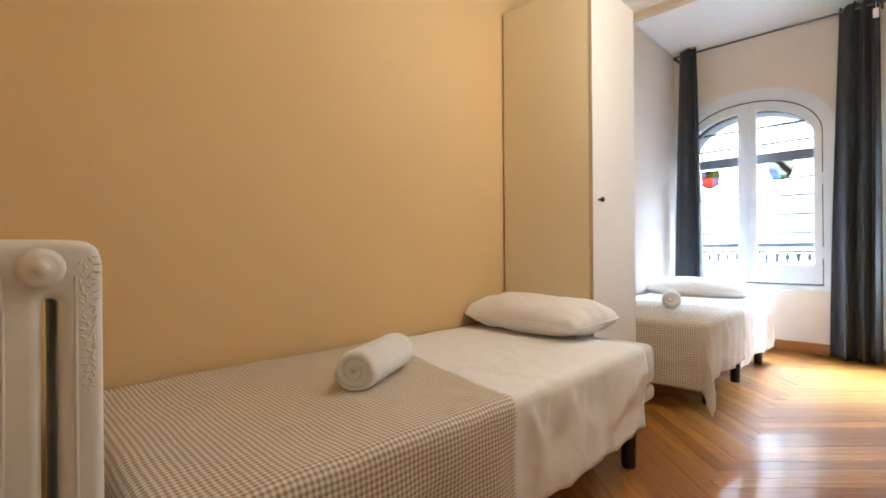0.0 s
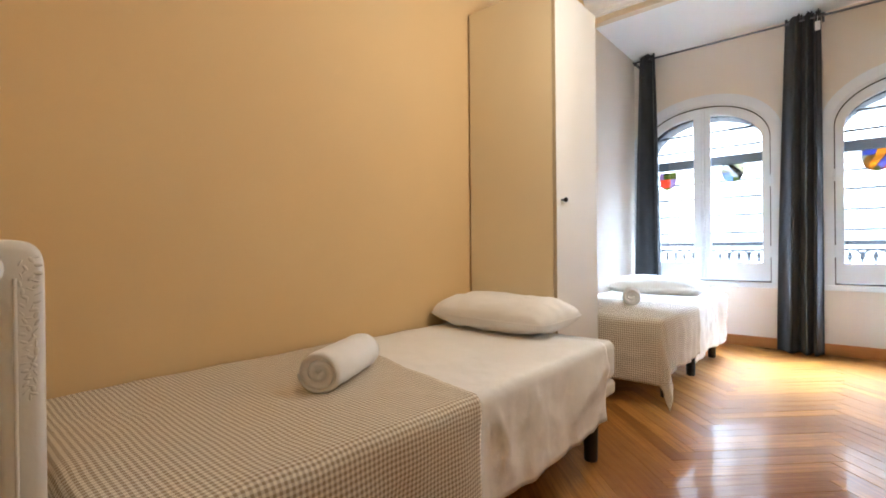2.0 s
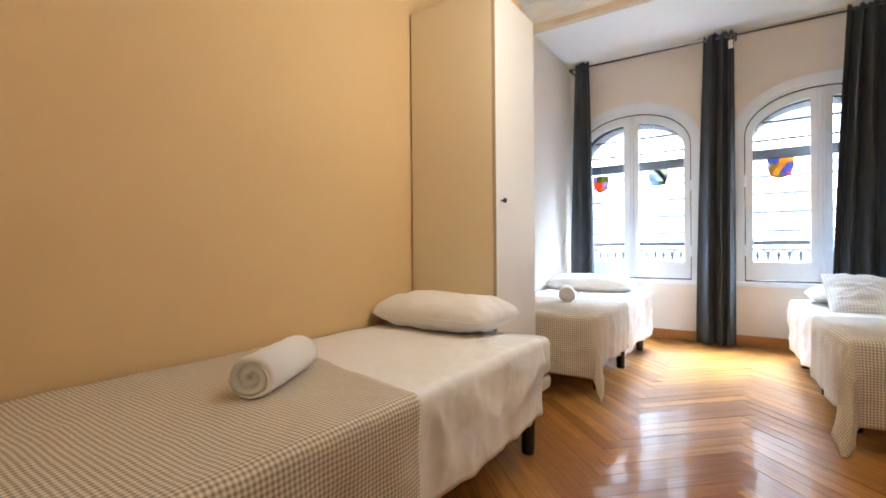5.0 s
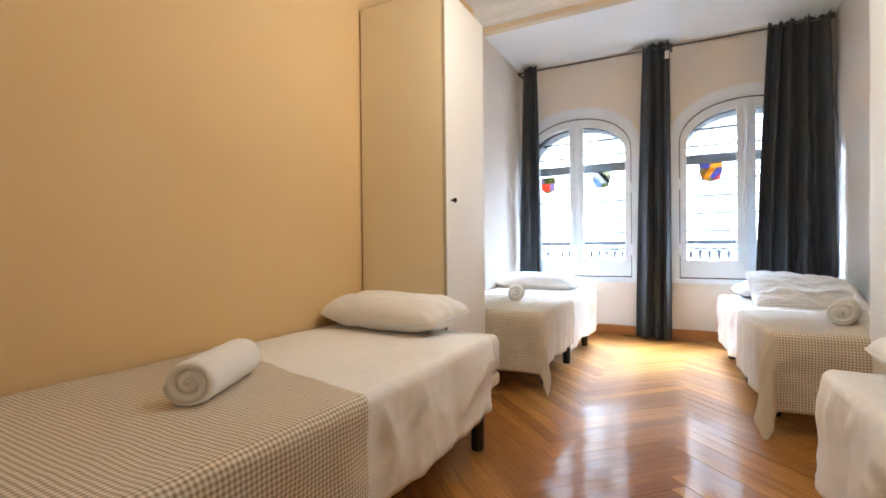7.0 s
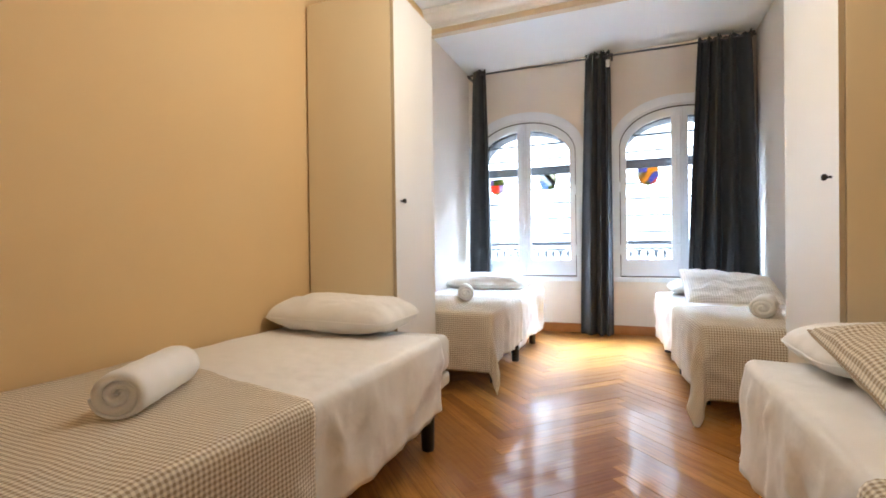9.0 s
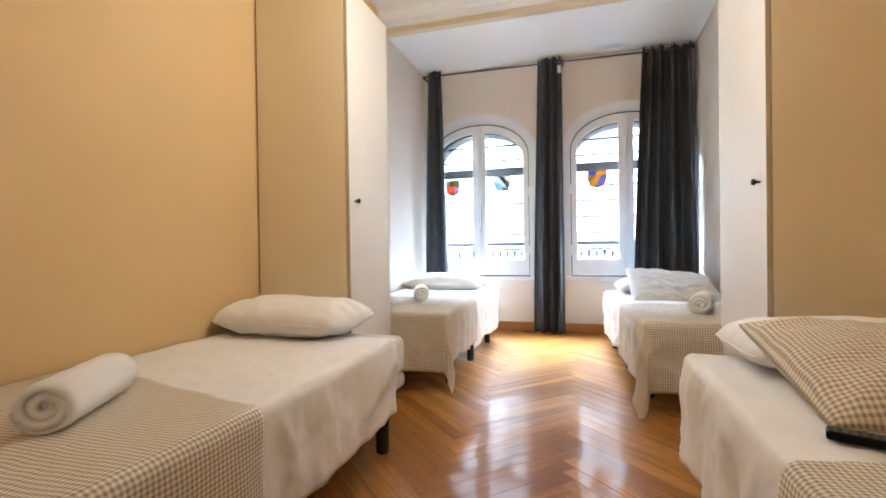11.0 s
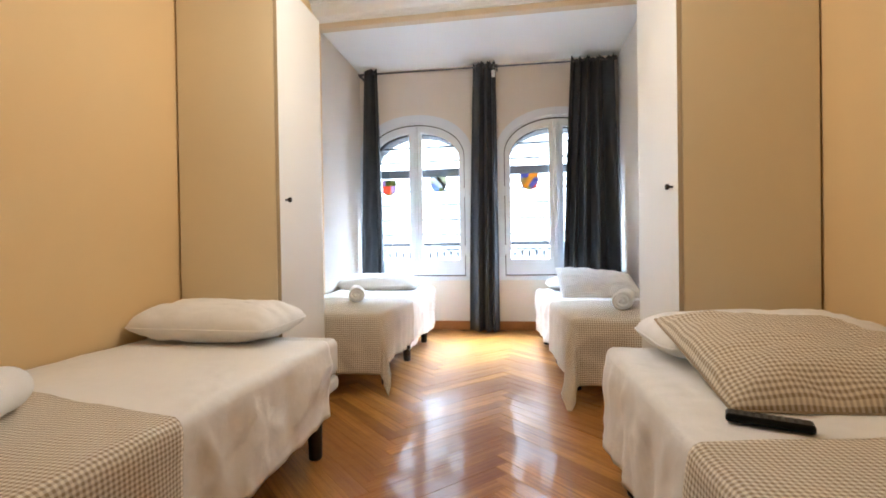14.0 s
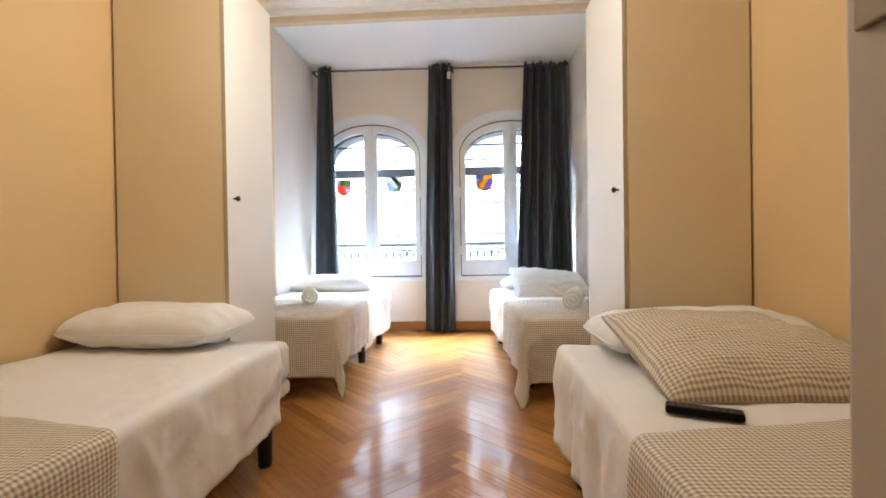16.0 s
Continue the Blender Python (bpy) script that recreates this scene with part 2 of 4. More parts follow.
def finish(name, bm, material, smooth=False):
    me = bpy.data.meshes.new(name)
    bmesh.ops.recalc_face_normals(bm, faces=bm.faces)
    bm.to_mesh(me)
    bm.free()
    if smooth:
        for p in me.polygons:
            p.use_smooth = True
    me.materials.append(material)
    return me


def part(name, bm, material, parent=None, label="", smooth=False):
    ob = new(name, finish(name, bm, material, smooth))
    if parent is not None:
        ob.parent = parent
    if label:
        tagged(ob, label)
    return ob


def solid(name, bm, material, label="", category="", kind="", group="", smooth=False):
    return tagged(part(name, bm, material, None, "", smooth), label, category, group, kind)


def box_into(bm, x0, x1, y0, y1, z0, z1, bevel=0.0, segments=2):
    g = bmesh.ops.create_cube(bm, size=1.0)
    for v in g["verts"]:
        v.co = Vector((x0 + (v.co.x + 0.5) * (x1 - x0), y0 + (v.co.y + 0.5) * (y1 - y0), z0 + (v.co.z + 0.5) * (z1 - z0)))
    if bevel:
        edges = list({e for v in g["verts"] for e in v.link_edges})
        bmesh.ops.bevel(bm, geom=edges, offset=bevel, segments=segments, affect='EDGES', profile=0.5)
    return bm


def box(x0, x1, y0, y1, z0, z1, bevel=0.0, segments=2):
    return box_into(bmesh.new(), x0, x1, y0, y1, z0, z1, bevel, segments)


def rod_into(bm, a, b, r, sides=8, r2=None):
    a, b = Vector(a), Vector(b)
    d = b - a
    m = Matrix.Translation((a + b) / 2) @ d.to_track_quat('Z', 'Y').to_matrix().to_4x4()
    bmesh.ops.create_cone(bm, cap_ends=True, segments=sides, radius1=r, radius2=r if r2 is None else r2, depth=d.length, matrix=m)
    return bm


def rod(a, b, r, sides=8, r2=None):
    return rod_into(bmesh.new(), a, b, r, sides, r2)


def lathe(profile, sides=20):
    """A turned solid round z from (radius, height) pairs."""
    bm = bmesh.new()
    rings = []
    for r, z in profile:
        rings.append([bm.verts.new((r * math.cos(2 * math.pi * k / sides), r * math.sin(2 * math.pi * k / sides), z)) for k in range(sides)])
    for a, b in zip(rings, rings[1:]):
        for k in range(sides):
            bm.faces.new((a[k], a[(k + 1) % sides], b[(k + 1) % sides], b[k]))
    bm.faces.new(rings[0][::-1])
    bm.faces.new(rings[-1])
    return bm


def sweep(points, radius, sides=6):
    """A bent bar along a line of points."""
    bm = bmesh.new()
    for a, b in zip(points, points[1:]):
        rod_into(bm, a, b, radius, sides)
    return bm


def turn(bm, m):
    bmesh.ops.transform(bm, matrix=m, verts=bm.verts)
    return bm


# ---- setting: walls, ceilings, beam ----
def arch_top(x, xc, a, b, spring):
    q = min(1.0, abs(x - xc) / a)
    return spring + b * math.sqrt(max(0.0, 1 - q ** 2.15))


def arched_wall(x0, x1, z0, z1, ya, yb, holes, n=40):
    """A wall with arched holes (centre, half width, rise, spring, sill), from face ya to face yb."""
    bm = bmesh.new()

    def quad(pts):
        bm.faces.new([bm.verts.new(p) for p in pts])

    def slab(xa, xb, za0, za1, zb0, zb1):
        for y in (ya, yb):
            quad([(xa, y, za0), (xb, y, zb0), (xb, y, zb1), (xa, y, za1)])

    xs = x0
    for xc, a, b, spring, sill in holes:
        slab(xs, xc - a, z0, z1, z0, z1)
        slab(xc - a, xc + a, z0, sill, z0, sill)
        quad([(xc - a, ya, sill), (xc + a, ya, sill), (xc + a, yb, sill), (xc - a, yb, sill)])
        for s in (-1, 1):
            quad([(xc + s * a, ya, sill), (xc + s * a, yb, sill), (xc + s * a, yb, spring), (xc + s * a, ya, spring)])
        pts = [xc - a * math.cos(math.pi * k / n) for k in range(n + 1)]
        for p, q in zip(pts, pts[1:]):
            zp, zq = arch_top(p, xc, a, b, spring), arch_top(q, xc, a, b, spring)
            slab(p, q, zp, z1, zq, z1)
            quad([(p, ya, zp), (q, ya, zq), (q, yb, zq), (p, yb, zp)])
        xs = xc + a
    slab(xs, x1, z0, z1, z0, z1)
    for x in (x0, x1):
        quad([(x, ya, z0), (x, yb, z0), (x, yb, z1), (x, ya, z1)])
    for z in (z0, z1):
        quad([(x0, ya, z), (x1, ya, z), (x1, yb, z), (x0, yb, z)])
    bmesh.ops.remove_doubles(bm, verts=bm.verts, dist=0.0005)
    return bm


HOLES = [(WIN_L, 0.565, 0.375, 1.865, 0.575), (WIN_R, 0.565, 0.375, 1.865, 0.575)]
solid("wall_window", arched_wall(WL - 0.2, WRA + 0.36, 0, 3.1, YW, YW + 0.14, HOLES), M_BAYWALL,
      "pale beige window wall with two arched openings", "wall", "structure")
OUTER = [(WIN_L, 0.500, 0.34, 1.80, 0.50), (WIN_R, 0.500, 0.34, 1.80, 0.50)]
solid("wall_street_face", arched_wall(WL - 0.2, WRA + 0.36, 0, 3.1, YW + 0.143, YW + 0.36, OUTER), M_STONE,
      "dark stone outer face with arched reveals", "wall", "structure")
solid("wall_left", box(WL - 0.2, WL, -1.6, YBEAM + 0.06, 0, 3.1), M_WALL, "warm tan painted long wall", "wall", "structure")
solid("wall_bay_left", box(WL - 0.2, WL, YBEAM + 0.061, YW - 0.001, 0, 3.1), M_BAYWALL, "pale bay wall beside the window", "wall", "structure")
solid("wall_right", box(WR, WR + 0.2, -1.6, YBEAM, 0, 3.1), M_WALL, "warm tan painted wall behind the bed", "wall", "structure")
solid("wall_bay_right", box(WRA, WR + 0.2, YBEAM + 0.001, YW - 0.001, 0, 3.1), M_BAYWALL, "pale bay wall beside the window", "wall", "structure")
bm = box(WL, -0.62, YB - 0.14, YB - 0.0, 0, 3.0)
box_into(bm, 0.36, WR, YB - 0.14, YB, 0, 3.0)
box_into(bm, -0.62, 0.36, YB - 0.14, YB, 2.1, 3.0)
solid("wall_back", bm, M_WALL, "beige wall with a doorway", "wall", "structure")
solid("wall_hall", box(WL, WR, -1.7, -1.6, 0, 3.1), M_WALL, "plain hall wall behind the doorway", "wall", "structure")
solid("ceiling_room", box(WL, WR, -1.6, YBEAM + 0.05, ZROOM, ZROOM + 0.1), M_CEIL, "white plaster ceiling", "ceiling", "structure")
solid("ceiling_bay", box(WL, WRA, YBEAM + 0.07, YW, ZBAY, ZBAY + 0.1), M_CEIL, "white plaster ceiling of the window bay", "ceiling", "structure")
bm = box(WL, WRA, YBEAM, YBEAM + 0.07, ZBEAM, ZROOM + 0.05)
solid("beam", bm, M_BEAM, "tan painted ceiling beam before the bay", "beam", "structure")


def cornice(x0, x1, y, z):
    """Stepped plaster moulding under the ceiling along the beam."""
    bm = bmesh.new()
    prof = [(0.0, -0.112), (-0.016, -0.112), (-0.016, -0.098), (-0.030, -0.092), (-0.036, -0.078), (-0.036, -0.070), (-0.052, -0.066)]
    prof += [(-0.052 - 0.075 * math.sin(k * math.pi / 16), -0.066 + 0.046 * (1 - math.cos(k * math.pi / 16))) for k in range(1, 9)]
    prof += [(-0.137, -0.020), (-0.137, -0.010), (-0.150, -0.010), (-0.150, 0.0), (0.0, 0.0)]
    ends = [[bm.verts.new((x, y + a, z + b)) for a, b in prof] for x in (x0, x1)]
    n = len(prof)
    for k in range(n):
        bm.faces.new((ends[0][k], ends[0][(k + 1) % n], ends[1][(k + 1) % n], ends[1][k]))
    bm.faces.new(ends[0])
    bm.faces.new(ends[1][::-1])
    return bm


solid("cornice_trim", cornice(WL, WR, YBEAM - 0.002, ZROOM), M_CEIL, "white stepped plaster cornice under the ceiling", "cornice", "structure")
solid("subfloor", box(WL - 0.2, WR + 0.2, -1.7, YW + 0.14, -0.08, -0.012), M_SUBFLOOR, "dark bed under the parquet", "floor", "structure")


def skirting(name, x0, x1, y0, y1, h=0.095):
    bm = box(x0, x1, y0, y1, 0.0, h, 0.006)
    uv = bm.loops.layers.uv.new("UVMap")
    for f in bm.faces:
        for l in f.loops:
            l[uv].uv = (l.vert.co.x + l.vert.co.y, l.vert.co.z)
    return solid(name, bm, M_BASEBOARD, "orange varnished wooden baseboard", "baseboard", "structure")


skirting("baseboard_window", WL, WRA, YW - 0.016, YW - 0.001)
skirting("baseboard_left", WL + 0.001, WL + 0.016, 0.02, YW - 0.018)
skirting("baseboard_right", WR - 0.016, WR - 0.001, 0.02, YBEAM - 0.01)


# ---- windows ----
def arch_line(xc, a, b, spring, bottom, y, n=36, half=None):
    pts = [(xc - a, y, bottom)]
    pts += [(xc - a * math.cos(math.pi * k / n), y, arch_top(xc - a * math.cos(math.pi * k / n), xc, a, b, spring)) for k in range(n + 1)]
    return pts + [(xc + a, y, bottom)]


def ring(outer, inner, ya, yb, close=False):
    """A flat band between two lines of equally many points, from ya to yb."""
    bm = bmesh.new()
    rows = [[bm.verts.new((p[0], y, p[2])) for p in line] for line, y in ((outer, ya), (inner, ya), (inner, yb), (outer, yb))]
    n = len(outer)
    last = n if close else n - 1
    for k in range(last):
        j = (k + 1) % n
        for a, b in ((0, 1), (1, 2), (2, 3), (3, 0)):
            bm.faces.new((rows[a][k], rows[a][j], rows[b][j], rows[b][k]))
    if not close:
        bm.faces.new([rows[a][0] for a in range(4)])
        bm.faces.new([rows[a][-1] for a in range(4)])
    return bm


def leaf_outline(xc, side, gap, a, b, spring, bottom, n=22):
    """Closed outline of one arched casement half, from the meeting stile outwards."""
    pts = [(xc + side * gap, 0, bottom)]
    for k in range(n + 1):
        q = gap + (a - gap) * math.sin(math.pi / 2 * k / n)
        pts.append((xc + side * q, 0, arch_top(xc + side * q, xc, a, b, spring)))
    return pts + [(xc + side * a, 0, bottom)]


def filled(outline, ya, yb):
    bm = bmesh.new()
    f = bm.faces.new([bm.verts.new((p[0], ya, p[2])) for p in outline])
    g = bmesh.ops.extrude_face_region(bm, geom=[f])
    for v in g["geom"]:
        if isinstance(v, bmesh.types.BMVert):
            v.co.y = yb
    return bm


GLASS_COLOURS = {
    "red": stained("red stained glass", (0.88, 0.15, 0.06)), "green": stained("olive stained glass", (0.20, 0.26, 0.03)),
    "lilac": stained("lilac stained glass", (0.50, 0.36, 0.55)), "yellow": stained("amber stained glass", (0.85, 0.42, 0.02)),
    "blue": stained("blue stained glass", (0.12, 0.16, 0.50)), "pale": stained("pale stained glass", (0.75, 0.75, 0.55)),
    "dark": stained("black stained glass", (0.01, 0.01, 0.01)), "sky": stained("pale blue stained glass", (0.35, 0.48, 0.75)),
    "clear": stained("clear stained glass", (0.8, 0.8, 0.8)), "brown": stained("brown stained glass", (0.35, 0.17, 0.03)),
}


def shield(parent, x, z, w, h, rule, y):
    """A leaded shield: small glass pieces chosen by rule(u, v) inside the shield's outline, with a lead rim."""
    def half(v):
        return 0.5 * w * (1.0 if v < 0.45 else math.sqrt(max(0.0, 1 - ((v - 0.45) / 0.55) ** 2.2)))

    crest = thing("stained_glass_shield")
    crest.parent = parent
    n = 30
    cells = {}
    for j in range(n):
        v0, v1 = j / n, (j + 1) / n
        h0, h1 = half(v0), half(min(v1, 0.999))
        for i in range(n):
            u0, u1 = i / n, (i + 1) / n
            cells.setdefault(rule((u0 + u1) / 2, (v0 + v1) / 2), []).append(
                [(x + (2 * u0 - 1) * h0, z - v0 * h), (x + (2 * u1 - 1) * h0, z - v0 * h), (x + (2 * u1 - 1) * h1, z - v1 * h), (x + (2 * u0 - 1) * h1, z - v1 * h)])
    for colour, quads in cells.items():
        bm = bmesh.new()
        for q in quads:
            bm.faces.new([bm.verts.new((p[0], y, p[1])) for p in q])
        bmesh.ops.remove_doubles(bm, verts=bm.verts, dist=0.0002)
        pane = part("glass_piece", bm, GLASS_COLOURS[colour], crest)
        th = pane.modifiers.new("thickness", 'SOLIDIFY')
        th.thickness = 0.003
    line = [(x + s * half(v), y - 0.002, z - v * h) for s, vs in ((-1, [k / 16 for k in range(17)]), (1, [1 - k / 16 for k in range(17)])) for v in vs]
    part("lead_rim", sweep(line + [line[0]], 0.0030, 5), M_LEAD, crest)
    return crest


def rule_a(u, v):
    if v < 0.36:
        return "lilac" if u < 0.22 else ("dark" if v < 0.1 and u < 0.6 else "green")
    if v > 0.86:
        return "green"
    return "red" if u < 0.63 + 0.1 * (v - 0.36) else "lilac"


def rule_b(u, v):
    d = u - 0.85 * v
    if 0.18 < d < 0.48 and v > 0.08:
        return "dark"
    if d >= 0.48:
        return "pale"
    if v > 0.72:
        return "green" if u > 0.5 else "sky"
    return "clear" if d > -0.12 else ("sky" if v > 0.45 else "pale")


def rule_c(u, v):
    if v < 0.29:
        return "blue" if u < 0.5 - 0.25 * v else "yellow"
    d = u + 0.75 * v
    if v > 0.80 and 0.3 < u < 0.62:
        return "green"
    return "pale" if d < 0.42 else "brown" if d < 0.72 else "yellow" if d < 1.02 else "blue" if d < 1.40 else "red"


def window(number, xc, vertical_cames):
    w = thing("window_%d" % number, (0, 0, 0), "white arched casement window with leaded outer lights and stained glass shields", "window", "", "structure")
    trim_o = arch_line(xc, 0.628, 0.452, 1.87, 0.545, 0)
    trim_i = arch_line(xc, 0.555, 0.372, 1.865, 0.545, 0)
    part("architrave", ring(trim_o, trim_i, YW - 0.022, YW + 0.004), M_GLOSSWHITE, w)
    step_o = arch_line(xc, 0.560, 0.376, 1.865, 0.545, 0)
    step_i = arch_line(xc, 0.538, 0.356, 1.863, 0.545, 0)
    part("window_frame", ring(step_o, step_i, YW - 0.008, YW + 0.09), M_GLOSSWHITE, w)
    part("window_sill", box(xc - 0.64, xc + 0.64, YW - 0.035, YW + 0.10, 0.53, 0.572, 0.006), M_GLOSSWHITE, w)
    for side in (-1, 1):
        leaf = thing("casement")
        leaf.parent = w
        o = leaf_outline(xc, side, 0.004, 0.530, 0.348, 1.862, 0.588)
        i = leaf_outline(xc, side, 0.060, 0.487, 0.298, 1.842, 0.738)
        part("casement_frame", ring(o, i, YW + 0.012, YW + 0.056, True), M_GLOSSWHITE, leaf)
        i2 = leaf_outline(xc, side, 0.072, 0.475, 0.286, 1.842, 0.750)
        part("glazing_bead", ring(i, i2, YW + 0.022, YW + 0.034, True), M_GLOSSWHITE, leaf)
        g = filled(i, YW + 0.036, YW + 0.040)
        pane = part("pane", g, M_GLASS, leaf)
        pane.visible_shadow = False
        part("hinge", rod((xc + side * 0.537, YW - 0.008, 0.80), (xc + side * 0.537, YW - 0.008, 0.90), 0.008, 10), M_GLOSSWHITE, leaf)
        part("hinge", rod((xc + side * 0.537, YW - 0.008, 1.42), (xc + side * 0.537, YW - 0.008, 1.52), 0.008, 10), M_GLOSSWHITE, leaf)
    # dark strips stand in for the shadow in the gap round the casements
    part("shadow_gap_strip", ring(arch_line(xc, 0.5375, 0.3555, 1.863, 0.575, 0), arch_line(xc, 0.5305, 0.3485, 1.862, 0.575, 0), YW + 0.004, YW + 0.02), M_LEAD, w)
    part("shadow_gap_strip", box(xc - 0.53, xc + 0.53, YW + 0.004, YW + 0.02, 0.5735, 0.5865), M_LEAD, w)
    bm = box(xc - 0.028, xc + 0.028, YW - 0.008, YW + 0.013, 0.585, 2.20, 0.006)
    part("meeting_stile", bm, M_GLOSSWHITE, w)
    bolt = rod((xc, YW - 0.020, 0.60), (xc, YW - 0.020, 2.16), 0.006, 8)
    for z in (0.60, 0.90, 1.5, 2.12):
        box_into(bolt, xc - 0.012, xc + 0.012, YW - 0.026, YW - 0.006, z - 0.015, z + 0.015, 0.003)
    rod_into(bolt, (xc - 0.05, YW - 0.032, 0.90), (xc + 0.012, YW - 0.032, 0.90), 0.006, 8)
    part("espagnolette_bolt", bolt, M_GLOSSWHITE, w)
    # outer leaded lights
    ly = YW + 0.20
    part("transom", box(xc - 0.498, xc + 0.498, ly - 0.03, ly + 0.03, 1.675, 1.765, 0.008), M_SHUTTERBAR, w)
    for k, z in enumerate((0.705, 0.865, 1.03, 1.20, 1.37, 1.525, 1.85, 2.01)):
        a = 0.498 if z < 1.82 else 0.49 * (1 - ((z - 1.80) / 0.34) ** 2.15) ** (1 / 2.15)
        part("lead_came", rod((xc - a, ly, z), (xc + a, ly, z + R.uniform(-0.004, 0.004)), 0.0106, 6), M_LEAD, w)
    for x in vertical_cames:
        part("lead_came", rod((xc + x, ly, 0.52), (xc + x, ly, arch_top(xc + x, xc, 0.49, 0.33, 1.80)), 0.0016, 6), M_LEAD, w)
    return w


V_CAMES = [-0.25, 0.25]
w1 = window(1, WIN_L, V_CAMES)
w2 = window(2, WIN_R, V_CAMES)
SY = YW + 0.185
shield(w1, -1.405, 1.655, 0.155, 0.175, rule_a, SY)
shield(w1, -0.835, 1.690, 0.175, 0.185, rule_b, SY)
shield(w2, 0.165, 1.690, 0.185, 0.195, rule_c, SY)


# ---- street outside: balcony rail and the house across ----
def balcony():
    y = YW + 0.95
    b = thing("balcony_railing", (0, 0, 0), "wrought iron balcony railing with looped ornaments outside the windows", "railing")
    part("top_rail", box(WL - 0.5, WR + 0.9, y - 0.025, y + 0.025, 0.898, 0.945, 0.004), M_IRON, b)
    part("middle_rail", box(WL - 0.5, WR + 0.9, y - 0.012, y + 0.012, 0.855, 0.868), M_IRON, b)
    part("bottom_rail", box(WL - 0.5, WR + 0.9, y - 0.012, y + 0.012, 0.10, 0.115), M_IRON, b)
    x, k = WL - 0.4, 0
    while x < WR + 0.8:
        part("baluster", rod((x, y, 0.10), (x, y, 0.80), 0.0055, 6), M_IRON, b)
        spear = lathe([(0.008, 0.735), (0.028, 0.750), (0.012, 0.762), (0.022, 0.785), (0.017, 0.805), (0.004, 0.84)], 8)
        part("finial", turn(spear, Matrix.Translation((x, y, 0))), M_IRON, b)
        if k % 2 == 0:
            arc = [(x + 0.09 + 0.09 * math.cos(a * math.pi / 12), y, 0.765 + 0.09 * math.sin(a * math.pi / 12) ** 0.7) for a in range(13)]
            part("loop", sweep(arc, 0.0095, 5), M_IRON, b)
        x += 0.09
        k += 1
    # unseen floor, kept pale to bounce light up to the bay ceiling
    part("balcony_floor", box(WL - 0.6, WR + 1.0, YW + 0.37, y + 0.06, -0.12, 0.0), M_PALESTONE, b)


balcony()


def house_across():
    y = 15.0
    h = thing("house_across_the_street", (0, 0, 0), "pale self-glowing street house seen overexposed through the windows", "house")
    # glowing wall, carried up past view so the floor mirrors it, not sky
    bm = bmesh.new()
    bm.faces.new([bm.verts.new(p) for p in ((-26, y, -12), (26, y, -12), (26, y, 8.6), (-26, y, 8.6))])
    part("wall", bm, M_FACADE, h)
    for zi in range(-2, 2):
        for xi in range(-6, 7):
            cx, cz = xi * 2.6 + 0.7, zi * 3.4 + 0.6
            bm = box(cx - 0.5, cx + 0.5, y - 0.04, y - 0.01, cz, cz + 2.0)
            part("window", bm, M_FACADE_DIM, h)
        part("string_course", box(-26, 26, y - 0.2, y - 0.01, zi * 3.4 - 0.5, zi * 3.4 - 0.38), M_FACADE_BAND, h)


house_across()


def street_tree():
    """A bare plane tree with a forked trunk."""
    t = thing("street_tree", (1.05, 9.6, -9.0), "pale bare plane tree forking outside the window", "tree")
    rr = random.Random(3)
    part("trunk", rod((0, 0, 0), (0.02, 0, 8.9), 0.16, 10, 0.10), M_BARK, t)
    limbs = bmesh.new()
    twigs = bmesh.new()
    for tip, r0 in (((0.15, 0.1, 12.0), 0.075), ((1.1, 0.2, 11.2), 0.075), ((-0.95, -0.1, 11.6), 0.05)):
        a, b = Vector((0.02, 0, 8.8)), Vector(tip)
        last = a
        for k in range(1, 9):
            p = a.lerp(b, k / 8) + Vector((rr.uniform(-0.05, 0.05), rr.uniform(-0.05, 0.05), 0))
            rod_into(limbs, last, p, r0 * (1.05 - k / 9), 8, r0 * (1.05 - (k + 1) / 9.5))
            if k > 2:
                q = p + Vector((rr.uniform(-0.8, 0.8), rr.uniform(-0.4, 0.4), rr.uniform(0.3, 0.9)))
                rod_into(twigs, p, q, 0.018, 5, 0.006)
                rod_into(twigs, p.lerp(q, 0.6), q + Vector((rr.uniform(-0.4, 0.4), 0, rr.uniform(0.1, 0.5))), 0.009, 4, 0.003)
            last = p
    part("limbs", limbs, M_BARK, t)
    part("twigs", twigs, M_BARK, t)


street_tree()
bm = bmesh.new()
bm.faces.new([bm.verts.new(p) for p in ((-300, YW + 0.4, -9), (300, YW + 0.4, -9), (300, 400, -9), (-300, 400, -9))])
solid("ground_street", bm, mottled("street paving", (0.34, 0.33, 0.32), (0.27, 0.265, 0.26), 0.9, 0.5, 5), "grey street far below the windows", "street", "structure")


